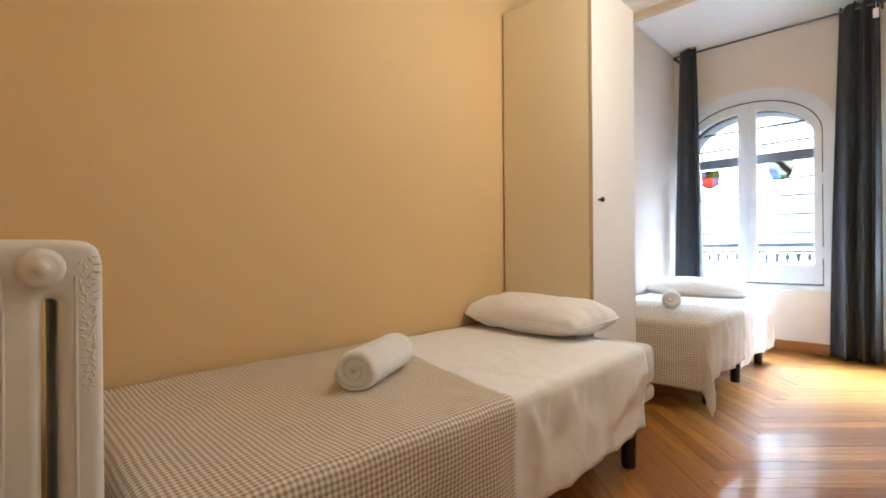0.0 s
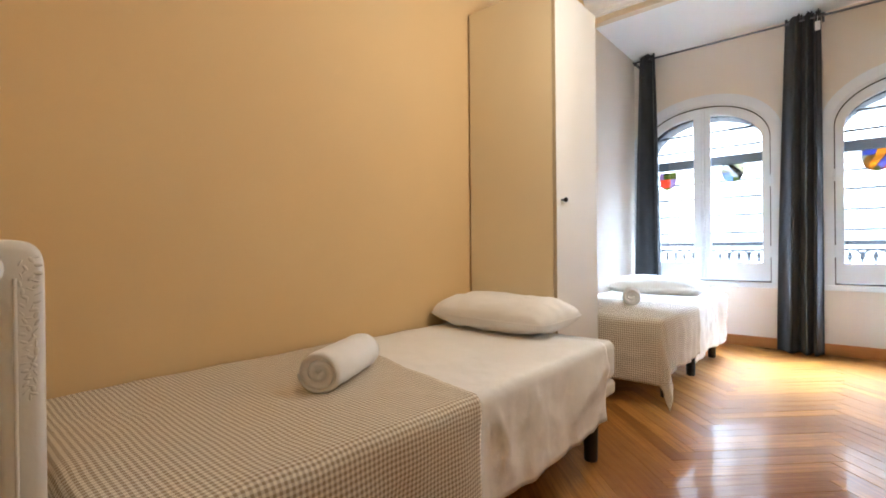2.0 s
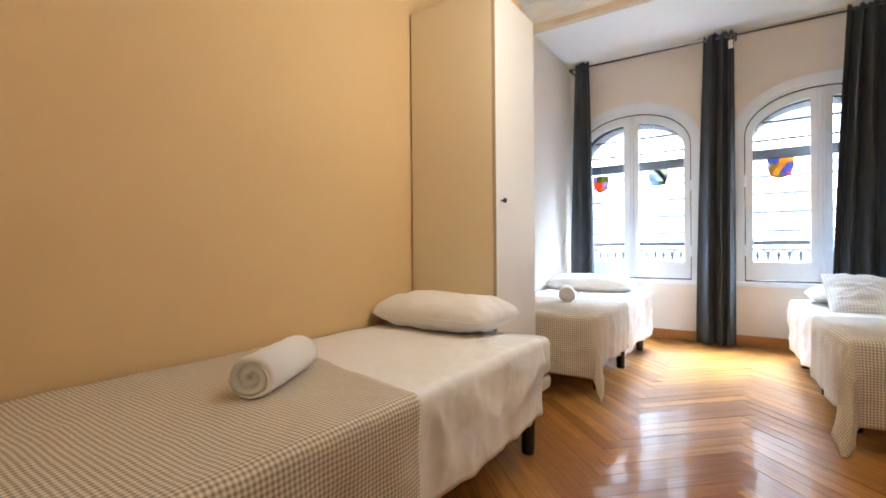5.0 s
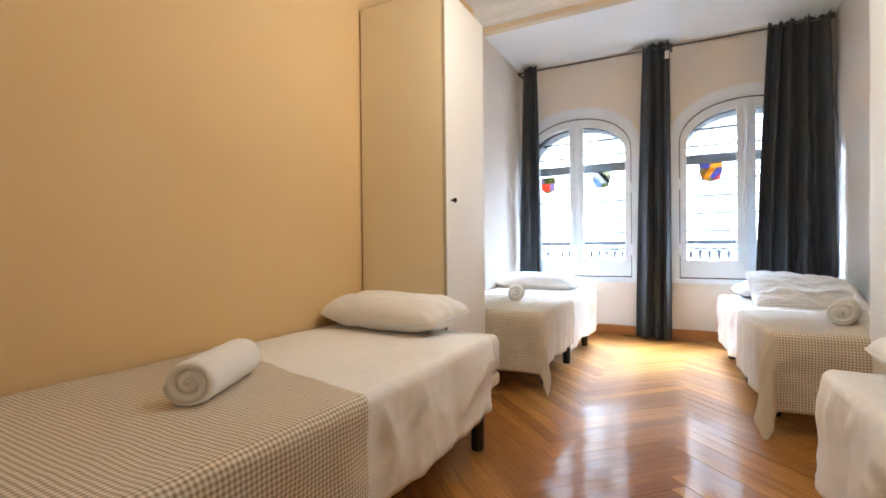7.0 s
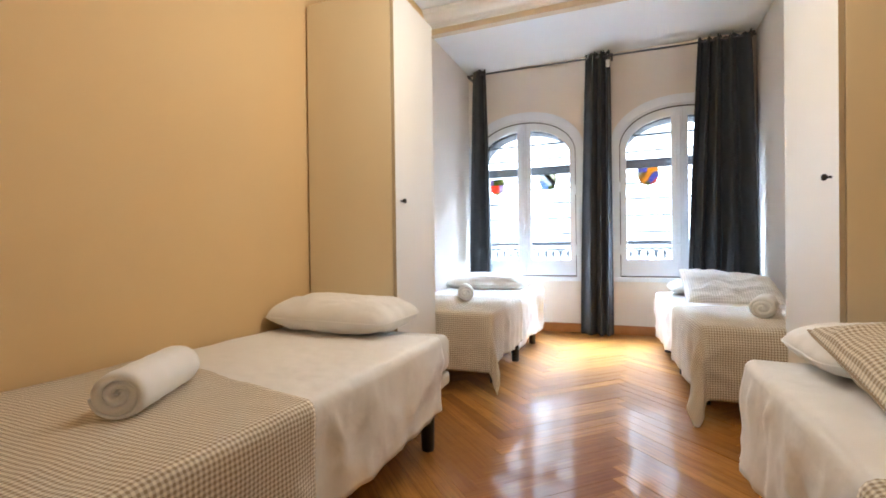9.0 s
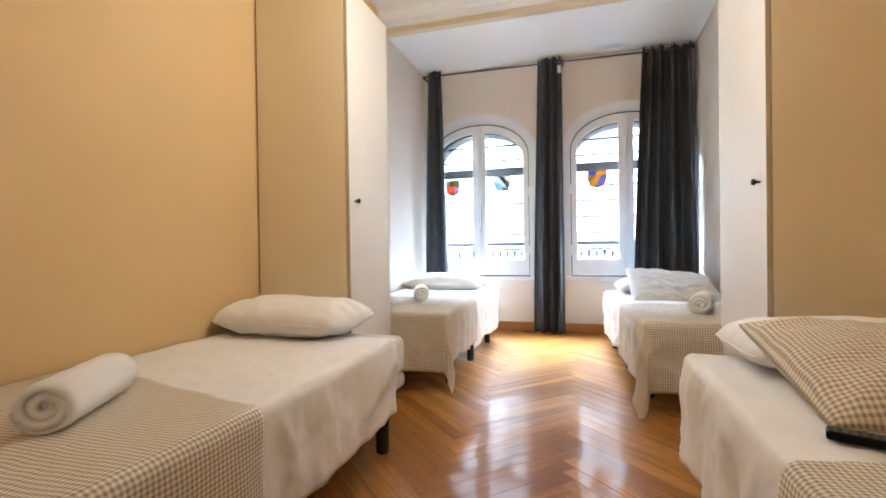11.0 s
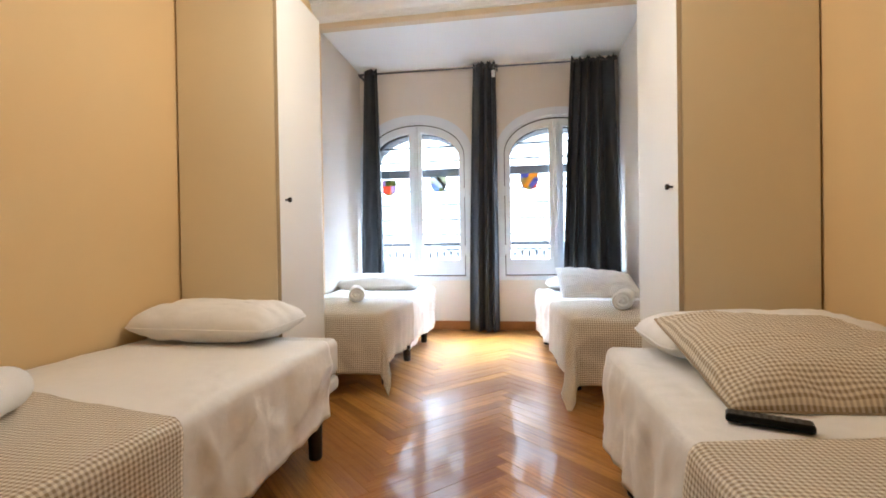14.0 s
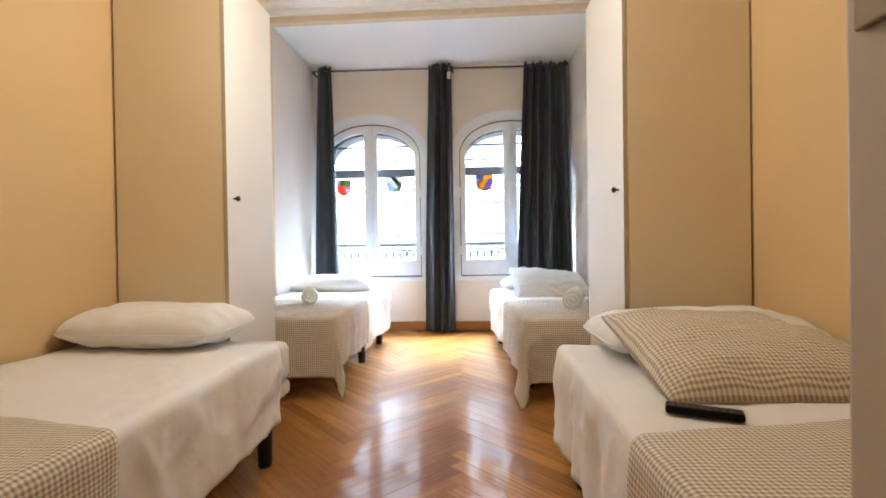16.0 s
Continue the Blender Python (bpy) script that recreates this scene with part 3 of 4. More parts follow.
# ---- curtains ----
def curtain(name, top, bottom, ztop, zbot, folds, amp, y, label, seed):
    c = thing(name, (0, y, 0), label, "curtain", "charcoal curtains")
    bm = bmesh.new()
    nu, nv = folds * 24, 56
    rows = []
    for j in range(nv + 1):
        v = j / nv
        row = []
        for i in range(nu + 1):
            u = i / nu
            ph = u * folds + 0.30 * math.sin(5.1 * u + 0.5 * v + seed)
            spread = 1 - (1 - v) ** 1.4
            e0 = top[0] + (bottom[0] - top[0]) * spread
            e1 = top[1] + (bottom[1] - top[1]) * spread
            x = e0 + (e1 - e0) * u + 0.010 * math.sin(math.pi * ph + 1.4 * v) * math.sin(math.pi * u)
            a = amp * (0.80 + 0.30 * v + 0.40 * noise.noise(Vector((ph * 0.9, 0.7 * v, seed))))
            yy = a * math.sin(2 * math.pi * ph) + 0.10 * a * math.sin(4 * math.pi * ph + seed)
            gather = max(0.0, 1 - v / 0.035)
            yy += 0.010 * gather * math.sin(9 * math.pi * ph + seed)
            z = ztop + (zbot - ztop) * v + 0.014 * gather * (math.sin(2 * math.pi * ph + 1) + 0.6 * math.sin(7 * math.pi * ph))
            row.append(bm.verts.new((x, yy, z)))
        rows.append(row)
    for a, b in zip(rows, rows[1:]):
        for i in range(nu):
            bm.faces.new((a[i], a[i + 1], b[i + 1], b[i]))
    cloth = part("cloth", bm, M_CURTAIN, c, "", True)
    s = cloth.modifiers.new("thickness", 'SOLIDIFY')
    s.thickness = 0.003
    return c


YC = YW - 0.13
curtain("curtain", (-1.585, -1.430), (-1.655, -1.385), 2.797, 0.012, 2, 0.040, YC, "narrow gathered charcoal curtain hanging to the floor in the corner", 1)
curtain("curtain", (-0.405, -0.175), (-0.480, -0.168), 2.785, 0.012, 3, 0.050, YC, "gathered charcoal curtain hanging to the floor between two windows", 2)
curtain("curtain", (0.575, 0.990), (0.465, 1.028), 2.765, 0.012, 4, 0.056, YC, "wide charcoal curtain half across an arched window", 5)
rail = thing("curtain_rail", (0, YC, 2.745), "thin dark metal curtain rail close under the ceiling", "curtain rail")
part("pole", rod((WL + 0.03, 0, 0.012), (WRA - 0.03, 0, -0.018), 0.009, 12), M_STEEL, rail)
for x in (WL + 0.05, -0.16, WRA - 0.05):
    part("bracket", box(x - 0.008, x + 0.008, 0, 0.128, -0.012, 0.012, 0.002), M_STEEL, rail)
    part("finial", turn(lathe([(0.004, -0.02), (0.014, -0.012), (0.016, 0.0), (0.014, 0.012), (0.004, 0.02)], 12), Matrix.Translation((x, 0, 0))), M_STEEL, rail)
tag = thing("plastic_tag", (-0.192, YC - 0.078, 2.640), "small white plastic tag hanging from the curtain rail", "tag")
part("housing", box(-0.018, 0.018, -0.006, 0.006, -0.036, 0.036, 0.004), M_TAG, tag)
part("cord", sweep([(0, 0, 0.034), (0, 0.004, 0.085), (0, 0.078, 0.112)], 0.0016, 6), M_TAG, tag)


# ---- wardrobes ----
def wardrobe(x_front, x_back, y0, y1, knob_y, lean, label):
    h = 2.235
    s = 1 if x_front > x_back else -1
    w = thing("wardrobe", ((x_front + x_back) / 2, y0, 0), label, "wardrobe", "tall wardrobes")
    cx = (x_front + x_back) / 2
    d = abs(x_front - x_back) / 2
    fr = s * (d - 0.022)
    bk = -s * (d - 0.010)
    part("side_panel", box(min(fr, bk), max(fr, bk), 0.0, 0.018, 0.0, h, 0.0015), M_WARD, w, "cream laminate side panel")
    part("side_panel", box(min(fr, bk), max(fr, bk), y1 - y0 - 0.018, y1 - y0, 0.0, h, 0.0015), M_WARD, w, "cream laminate side panel")
    part("top_panel", box(min(fr, bk), max(fr, bk), 0.019, y1 - y0 - 0.019, h - 0.02, h), M_WARD, w)
    part("plinth", box(min(fr - s * 0.03, fr - s * 0.012), max(fr - s * 0.03, fr - s * 0.012), 0.019, y1 - y0 - 0.019, 0.0, 0.08), M_WARD, w)
    part("back_panel", box(min(bk, bk + s * 0.006), max(bk, bk + s * 0.006), 0.019, y1 - y0 - 0.019, 0.0, h - 0.021), M_WARD, w)
    a, b = fr + s * 0.003, fr + s * 0.021
    door = part("door", box(min(a, b), max(a, b), 0.002, y1 - y0 - 0.002, 0.085, h - 0.002, 0.002), M_WARDDOOR, w, "off-white flush door")
    e0, e1 = a, b
    part("edge_band", box(min(e0, e1), max(e0, e1), 0.0005, 0.0018, 0.087, h - 0.004), M_EDGE, door, "tan edge band")
    k = lathe([(0.005, 0.0), (0.005, 0.012), (0.012, 0.018), (0.0135, 0.024), (0.011, 0.030), (0.004, 0.032)], 16)
    k = turn(k, Matrix.Translation((b, knob_y - y0, 1.14)) @ Matrix.Rotation(s * math.pi / 2, 4, 'Y'))
    part("knob", k, M_KNOB, door, "small dark bronze knob", True)
    w.rotation_euler = (0, radians(lean), 0)
    return w


wardrobe(-1.122, WL + 0.002, 2.148, 2.648, 2.205, 0.0, "tall cream wardrobe with an off-white door against the wall")
wardrobe(0.668, WR - 0.004, 2.140, 2.755, 2.205, 0.18, "tall cream wardrobe standing slightly off the wall")


# ---- beds and cloth ----
def smooth_noise(x, y, seed):
    return noise.noise(Vector((x, y, seed * 7.3)))


def crease(x, y, seed):
    """Soft ground with narrow raised folds."""
    return (1 - min(1.0, 2.6 * abs(smooth_noise(x, y, seed)))) ** 2


def drape(name, parent, material, u0, u1, v0, v1, x_edge, y_edge, ztop, seed, flare=0.35, wave=0.012, room=1, lift=0.0, hem_wave=0.012, step=0.015, foot=True, skew=0.0, crumple=0.004, fin=45.0):
    """Cloth on a mattress in bed space: u across towards the room side, v along from the foot to the head.
    What lies past x_edge (room side) or before y_edge (foot) hangs down, with a cone of folds at the corner."""
    bm = bmesh.new()
    uv = bm.loops.layers.uv.new("UVMap")
    nu, nv = max(2, int((u1 - u0) / step)), max(2, int((v1 - v0) / step))
    rad = 0.03
    grid, flat = [], {}
    for j in range(nv + 1):
        row = []
        for i in range(nu + 1):
            u, v = u0 + (u1 - u0) * i / nu, v0 + (v1 + skew * max(0.0, x_edge - u0 - (u1 - u0) * i / nu) - v0) * j / nv
            ou, ov = max(0.0, u - x_edge + rad), (max(0.0, y_edge + rad - v) if foot else 0.0)
            r = math.hypot(ou, ov)
            th = math.atan2(ov, ou) if r > 0 else 0.0
            if r <= 0:
                x, y, z = u, v, ztop
            else:
                arc = rad * math.pi / 2
                if r < arc:
                    a = r / rad
                    out, drop = rad * math.sin(a), rad * (1 - math.cos(a))
                else:
                    out, drop = rad, rad + (r - arc)
                hang = max(0.0, r - arc)
                along = v if ou > ov else u
                fold = wave * min(1.0, hang / 0.12) * min(1.0, 0.25 + abs(v - v0) * 6 if not foot else 1.0) * (math.sin(along * 17 + seed) + 0.6 * math.sin(along * 39 + 2.1 * seed) + 0.8 * smooth_noise(u * 5, v * 5, seed))
                corner = flare * hang * math.sin(2 * th) ** 1.3
                bend = min(1.0, max(0.0, (th - 0.25) / 0.75))
                way = radians(fin) * bend * bend * (3 - 2 * bend)
                still = 1.0 if foot or v > v0 + 0.16 else max(0.0, (v - v0 - 0.06) / 0.10)
                fold += crumple * min(1.0, hang / 0.06) * still * (1.1 * crease(u * 3.0 + v * 1.3, v * 4.2 - u * 2.0, seed + 9) + 0.7 * crease(u * 6.5, v * 7.5 + u * 3, seed + 11) + 0.5 * smooth_noise(u * 7, v * 7, seed + 13))
                out += fold
                x = min(u, x_edge - rad) + out * math.cos(th) + corner * math.cos(way)
                y = max(v, y_edge + rad) - out * math.sin(th) - corner * math.sin(way) if foot else v
                z = ztop - drop * (1 - 0.04 * math.sin(2 * th) ** 2)
                z += hem_wave * min(1.0, hang / 0.15) * (math.sin(along * 8 + seed) + 0.7 * smooth_noise(u * 3, v * 3, seed + 1))
            z += lift + 0.003 * crease(u * 2.2 + v, v * 2.6 - u, seed + 21) + 0.004 * smooth_noise(u * 6, v * 6, seed + 3) + 0.0022 * smooth_noise(u * 21, v * 17 + u * 8, seed + 5)
            vert = bm.verts.new((room * x, y, max(0.006, z)))
            flat[vert] = (u, v)
            row.append(vert)
        grid.append(row)
    for a, b in zip(grid, grid[1:]):
        for i in range(nu):
            bm.faces.new((a[i], a[i + 1], b[i + 1], b[i]))
    for f in bm.faces:
        for l in f.loops:
            l[uv].uv = flat[l.vert]
    border = [r[-1].co.copy() for r in grid] + [v.co.copy() for v in grid[-1][::-1]]
    border = [v.co.copy() for v in grid[0]] + border if foot else border
    ob = part(name, bm, material, parent, "", True)
    s = ob.modifiers.new("thickness", 'SOLIDIFY')
    s.thickness, s.offset = 0.003, 1.0
    part("hem", sweep(border, 0.0030, 5), material, ob)
    return ob


def rounded_block(x0, x1, y0, y1, z0, z1, r):
    bm = box(x0, x1, y0, y1, z0, z1)
    bmesh.ops.bevel(bm, geom=list(bm.edges), offset=r, segments=4, affect='EDGES', profile=0.5)
    return bm


def bed(at, rz, width, length, ztop, room, label, head_leg=0.26):
    """Bed space: wall side at u = 0, room side at u = width, foot at v = 0."""
    b = thing("bed", at, label, "bed", "single beds", "", rz)
    s = room
    xs = sorted((0.0, s * width))
    part("mattress", rounded_block(xs[0] + 0.01, xs[1] - 0.01, 0.01, length - 0.005, ztop - 0.175, ztop - 0.006, 0.035), M_MATTRESS, b, "white mattress", True)
    part("base", rounded_block(xs[0] + 0.015, xs[1] - 0.015, 0.015, length, ztop - 0.245, ztop - 0.177, 0.022), M_BASE, b, "cream upholstered bed base", True)
    for u in (0.07, width - 0.07):
        for v in (0.30, length * 0.49, length - head_leg):
            leg = turn(lathe([(0.026, 0.0), (0.028, 0.006), (0.033, ztop - 0.26), (0.033, ztop - 0.246)], 16), Matrix.Translation((s * u, v, 0)))
            part("leg", leg, M_BLACK, b, "black metal leg", True)
    return b


def pillow(name, at, rot, lx, ly, h, material, label, seed, group="pillows", pinch=0.06, corner=0.085, prop=(0.0, 0.0), rumple=0.0, sink=0.0):
    """A soft cushion with thin seams and drawn-out corners."""
    p = thing(name, (0, 0, 0), label, "pillow", group)
    p.matrix_world = pose(*at, *rot)
    bm = bmesh.new()
    uv = bm.loops.layers.uv.new("UVMap")
    n = 44
    flat = {}
    sheets = []
    for side in (1, -1):
        grid = []
        for j in range(n + 1):
            row = []
            for i in range(n + 1):
                u, v = -1 + 2 * i / n, -1 + 2 * j / n
                body = max(0.0, (1 - abs(u) ** 4.2)) ** 0.56 * max(0.0, (1 - abs(v) ** 2.9)) ** 0.56
                x = u * lx / 2 * (1 - pinch * 0.5 * (1 - v * v) * abs(u) ** 3)
                y = v * ly / 2 * (1 - pinch * 0.5 * (1 - u * u) * abs(v) ** 3)
                round_off = 1 - corner * (abs(u) * abs(v)) ** 5
                x, y = x * round_off, y * round_off
                z = side * h / 2 * body * (1.0 if side > 0 else 0.8)
                edge = min(1 - abs(u), 1 - abs(v))
                wr = 0.006 * math.exp(-edge * 6) * math.sin((u if abs(v) > abs(u) else v) * 13 + seed * 2 + 2 * side)
                z += (0.012 * smooth_noise(u * 2.2, v * 2.2, seed) + 0.007 * smooth_noise(u * 5, v * 5, seed + 2) + 0.003 * smooth_noise(u * 12, v * 9, seed + 4)) * min(1, edge * 5) + wr * min(1, edge * 12)
                z += 0.25 * ((1 + v) * ((1 - u) * prop[0] + (1 + u) * prop[1]))
                z += rumple * min(1, edge * 6) * (crease(u * 1.6 + v * 0.8, v * 2.2 - u, seed + 31) + 0.6 * crease(u * 3.4, v * 3.8 + u, seed + 33))
                vert = bm.verts.new((x, y, max(0.001 + 0.002 * (side > 0), z + 0.4 * h - sink)))
                flat[vert] = (u * lx / 2, v * ly / 2)
                row.append(vert)
            grid.append(row)
        sheets.append(grid)
    for grid in sheets:
        for a, b in zip(grid, grid[1:]):
            for i in range(n):
                bm.faces.new((a[i], a[i + 1], b[i + 1], b[i]))
    for f in bm.faces:
        for l in f.loops:
            l[uv].uv = flat[l.vert]
    bmesh.ops.remove_doubles(bm, verts=bm.verts, dist=0.0006)
    part("pillowcase", bm, material, p, "", True)
    rim = []
    for u, v in [(k / 12, -1) for k in range(-12, 12)] + [(1, k / 12) for k in range(-12, 12)] + [(-k / 12, 1) for k in range(-12, 12)] + [(-1, -k / 12) for k in range(-12, 13)]:
        ro = 1 - corner * (abs(u) * abs(v)) ** 5
        rim.append((ro * u * lx / 2 * (1 - pinch * 0.5 * (1 - v * v) * abs(u) ** 3), ro * v * ly / 2 * (1 - pinch * 0.5 * (1 - u * u) * abs(v) ** 3), 0.4 * h - sink + 0.25 * (1 + v) * ((1 - u) * prop[0] + (1 + u) * prop[1])))
    part("seam", sweep(rim, 0.003, 5), material, p)
    return p


def towel(at, rz, length, radius, label, turns=2.9):
    """A bath towel rolled up: a thick spiral drawn along its axis."""
    t = thing("rolled_towel", (*at[:2], at[2]), label, "towel", "rolled towels", "", rz)
    bm = bmesh.new()
    n = int(turns * 26)
    pitch = radius / (turns - 0.3)
    thick = pitch * 0.97
    line_o, line_i = [], []
    for k in range(n + 1):
        a = 2 * math.pi * turns * k / n
        q = k / n * turns / (turns - 0.8)
        r = pitch * 0.5 + (radius - pitch * 0.5) * min(1.0, q)
        layer = thick * (1 - 0.8 * max(0.0, (k / n - 1 + 0.8 / turns) * turns / 0.8))
        wob = 1 + 0.03 * math.sin(2 * a + 1)
        for line, rr in ((line_o, r * wob), (line_i, max(0.001, (r - layer) * wob))):
            line.append((rr * math.cos(a + 0.6), rr * math.sin(a + 0.6) * 0.92))
    segs = 14
    rows = []
    for j in range(segs + 1):
        x = -length / 2 + length * j / segs
        end = min(j, segs - j)
        sq = 0.94 if end == 0 else 1.0
        bulge = (1 + 0.015 * math.sin(j * 1.7)) * sq
        dx = [0.006 * math.sin(0.23 * k) + (k / n - 0.5) * -0.012 for k in range(n + 1)]
        out = [bm.verts.new((x + (dx[k] if end == 0 else 0), p[0] * bulge, p[1] * bulge + radius * 0.93)) for k, p in enumerate(line_o)]
        inn = [bm.verts.new((x + (dx[k] if end == 0 else 0), p[0], p[1] + radius * 0.93)) for k, p in enumerate(line_i)]
        rows.append((out, inn))
    for (o1, i1), (o2, i2) in zip(rows, rows[1:]):
        for k in range(n):
            bm.faces.new((o1[k], o1[k + 1], o2[k + 1], o2[k]))
            bm.faces.new((i1[k], i2[k], i2[k + 1], i1[k + 1]))
        bm.faces.new((o1[n], i1[n], i2[n], o2[n]))
        bm.faces.new((o1[0], o2[0], i2[0], i1[0]))
    for o, i in (rows[0], rows[-1]):
        for k in range(n):
            bm.faces.new((o[k], o[k + 1], i[k + 1], i[k]))
    part("cloth", bm, M_TOWEL, t, "", True)
    return t


ZB = 0.50
def coverlet(at, rz, label, *args, **kw):
    c = thing("coverlet", at, label, "coverlet", "gingham coverlets", "", rz)
    drape("cloth", c, *args, **kw)
    return c


def sheet(at, rz, label, *args, **kw):
    c = thing("bed_sheet", at, label, "bed sheet", "white bed sheets", "", rz)
    drape("cloth", c, *args, **kw)
    return c


# bed along the left wall, nearest the door
B1 = (WL + 0.012, 0.22, 0)
bed(B1, 0, 0.862, 1.865, ZB, 1, "single bed on black legs beside the long wall", 0.15)
sheet(B1, 0, "creased white cotton sheet hanging over the bed side", M_SHEET, 0.01, 1.165, 0.76, 1.715, 0.862, 0, ZB, 1.0, wave=0.005, hem_wave=0.0025, foot=False, lift=0.001, crumple=0.0095)
coverlet(B1, 0, "tan gingham coverlet folded over the foot half of the bed", M_GINGHAM, 0.005, 1.17, -0.25, 0.825, 0.876, 0.0, ZB + 0.004, 2.0, wave=0.004, hem_wave=0.006, lift=0.003, skew=0.22)
pillow("pillow", (-1.31, 1.945, ZB + 0.008), (2, 0, -3), 0.70, 0.37, 0.185, M_PILLOW, "plump white pillow at the head of the bed", 1)
towel((-1.195, 0.91, ZB + 0.012), 118, 0.31, 0.060, "white terry towel rolled up on a gingham coverlet")

# bed along the opposite wall, nearest the door
B4 = (WR - 0.012, 0.10, 0)
bed(B4, 0, 0.875, 1.85, ZB, -1, "single bed on black legs beside the open door", 0.15)
sheet(B4, 0, "creased white cotton sheet hanging over the bed side", M_SHEET, 0.01, 1.225, 0.88, 1.81, 0.875, 0, ZB, 3.0, wave=0.008, hem_wave=0.007, foot=False, room=-1, lift=0.001, crumple=0.0095)
coverlet(B4, 0, "tan gingham coverlet over the foot half of the bed", M_GINGHAM, 0.005, 1.21, 0.0, 0.945, 0.889, 0.0, ZB + 0.004, 4.0, wave=0.005, room=-1, foot=False, lift=0.003, skew=0.16)
pillow("pillow", (0.815, 1.80, ZB + 0.005), (2, 0, 3), 0.77, 0.36, 0.165, M_PILLOW, "white pillow under a gingham cushion", 2)
pillow("cushion", (0.798, 1.515, ZB + 0.006), (2, 0, 1), 0.66, 0.56, 0.170, M_CUSHION, "large tan gingham cushion leaning on a white pillow", 3, "gingham cushions", corner=0.02, prop=(0.105, 0.045), rumple=0.006, sink=0.056)

# bed in the bay, left
B2 = (WL + 0.020, 2.70, 0)
bed(B2, 0, 0.86, 1.86, ZB - 0.005, 1, "single bed on black legs in the window bay")
sheet(B2, 0, "bright white cotton sheet hanging over the bed side", M_SHEET, 0.01, 1.20, 0.73, 1.83, 0.86, 0, ZB - 0.005, 5.0, wave=0.006, foot=False, lift=0.001, crumple=0.0095)
coverlet(B2, 0, "tan gingham coverlet hanging in a point at the bed foot", M_GINGHAM, 0.005, 1.17, -0.34, 0.80, 0.868, 0.0, ZB, 6.0, wave=0.007, crumple=0.006, flare=0.16, fin=60, hem_wave=0.007, lift=0.003)
pillow("pillow", (-1.285, 4.33, ZB + 0.002), (1, 0, 0), 0.78, 0.38, 0.19, M_PILLOW, "white pillow at the head of the bed", 4, sink=0.03)
towel((-1.165, 3.33, ZB + 0.008), 109, 0.24, 0.058, "white terry towel rolled up on a gingham coverlet")

# bed in the bay, right
B3 = (1.045, 2.755, 0)
bed(B3, 4.0, 0.735, 1.86, 0.475, -1, "single bed on black legs standing slightly askew")
sheet(B3, 4.0, "bright white cotton sheet hanging over the bed side", M_SHEET, 0.01, 1.075, 0.73, 1.78, 0.735, 0, 0.475, 7.0, wave=0.007, foot=False, room=-1, lift=0.001, crumple=0.0095)
coverlet(B3, 4.0, "tan gingham coverlet hanging in a point at the bed foot", M_GINGHAM, 0.005, 1.09, -0.36, 0.80, 0.749, 0.0, 0.480, 8.0, wave=0.007, crumple=0.006, hem_wave=0.007, room=-1, flare=0.21, fin=80, lift=0.003)
pillow("pillow", (0.60, 4.32, 0.482), (2, 0, 2), 0.66, 0.36, 0.14, M_PILLOW, "white pillow behind a pale cushion", 6)
pillow("cushion", (0.665, 4.02, 0.49), (21, 0, 1), 0.64, 0.52, 0.140, M_GINGHAM_PALE, "pale striped cushion leaning on a white pillow", 7, "gingham cushions", corner=0.0, prop=(0.06, -0.02), rumple=0.014)
towel((0.672, 3.13, 0.487), 252, 0.21, 0.064, "white terry towel rolled up on a gingham coverlet")


# ---- remote control ----
def remote():
    r = thing("remote_control", (0.515, 1.150, ZB + 0.009), "black television remote control lying on the sheet", "remote control", "", "", -23)
    part("case", box(-0.078, 0.078, -0.021, 0.021, 0.0, 0.018, 0.006, 3), M_PLASTIC, r)
    for i in range(9):
        for j in range(3):
            part("button", box(-0.067 + i * 0.0145, -0.059 + i * 0.0145, -0.0145 + j * 0.0105, -0.0075 + j * 0.0105, 0.0175, 0.0196, 0.001, 1), M_BUTTON, r)


remote()


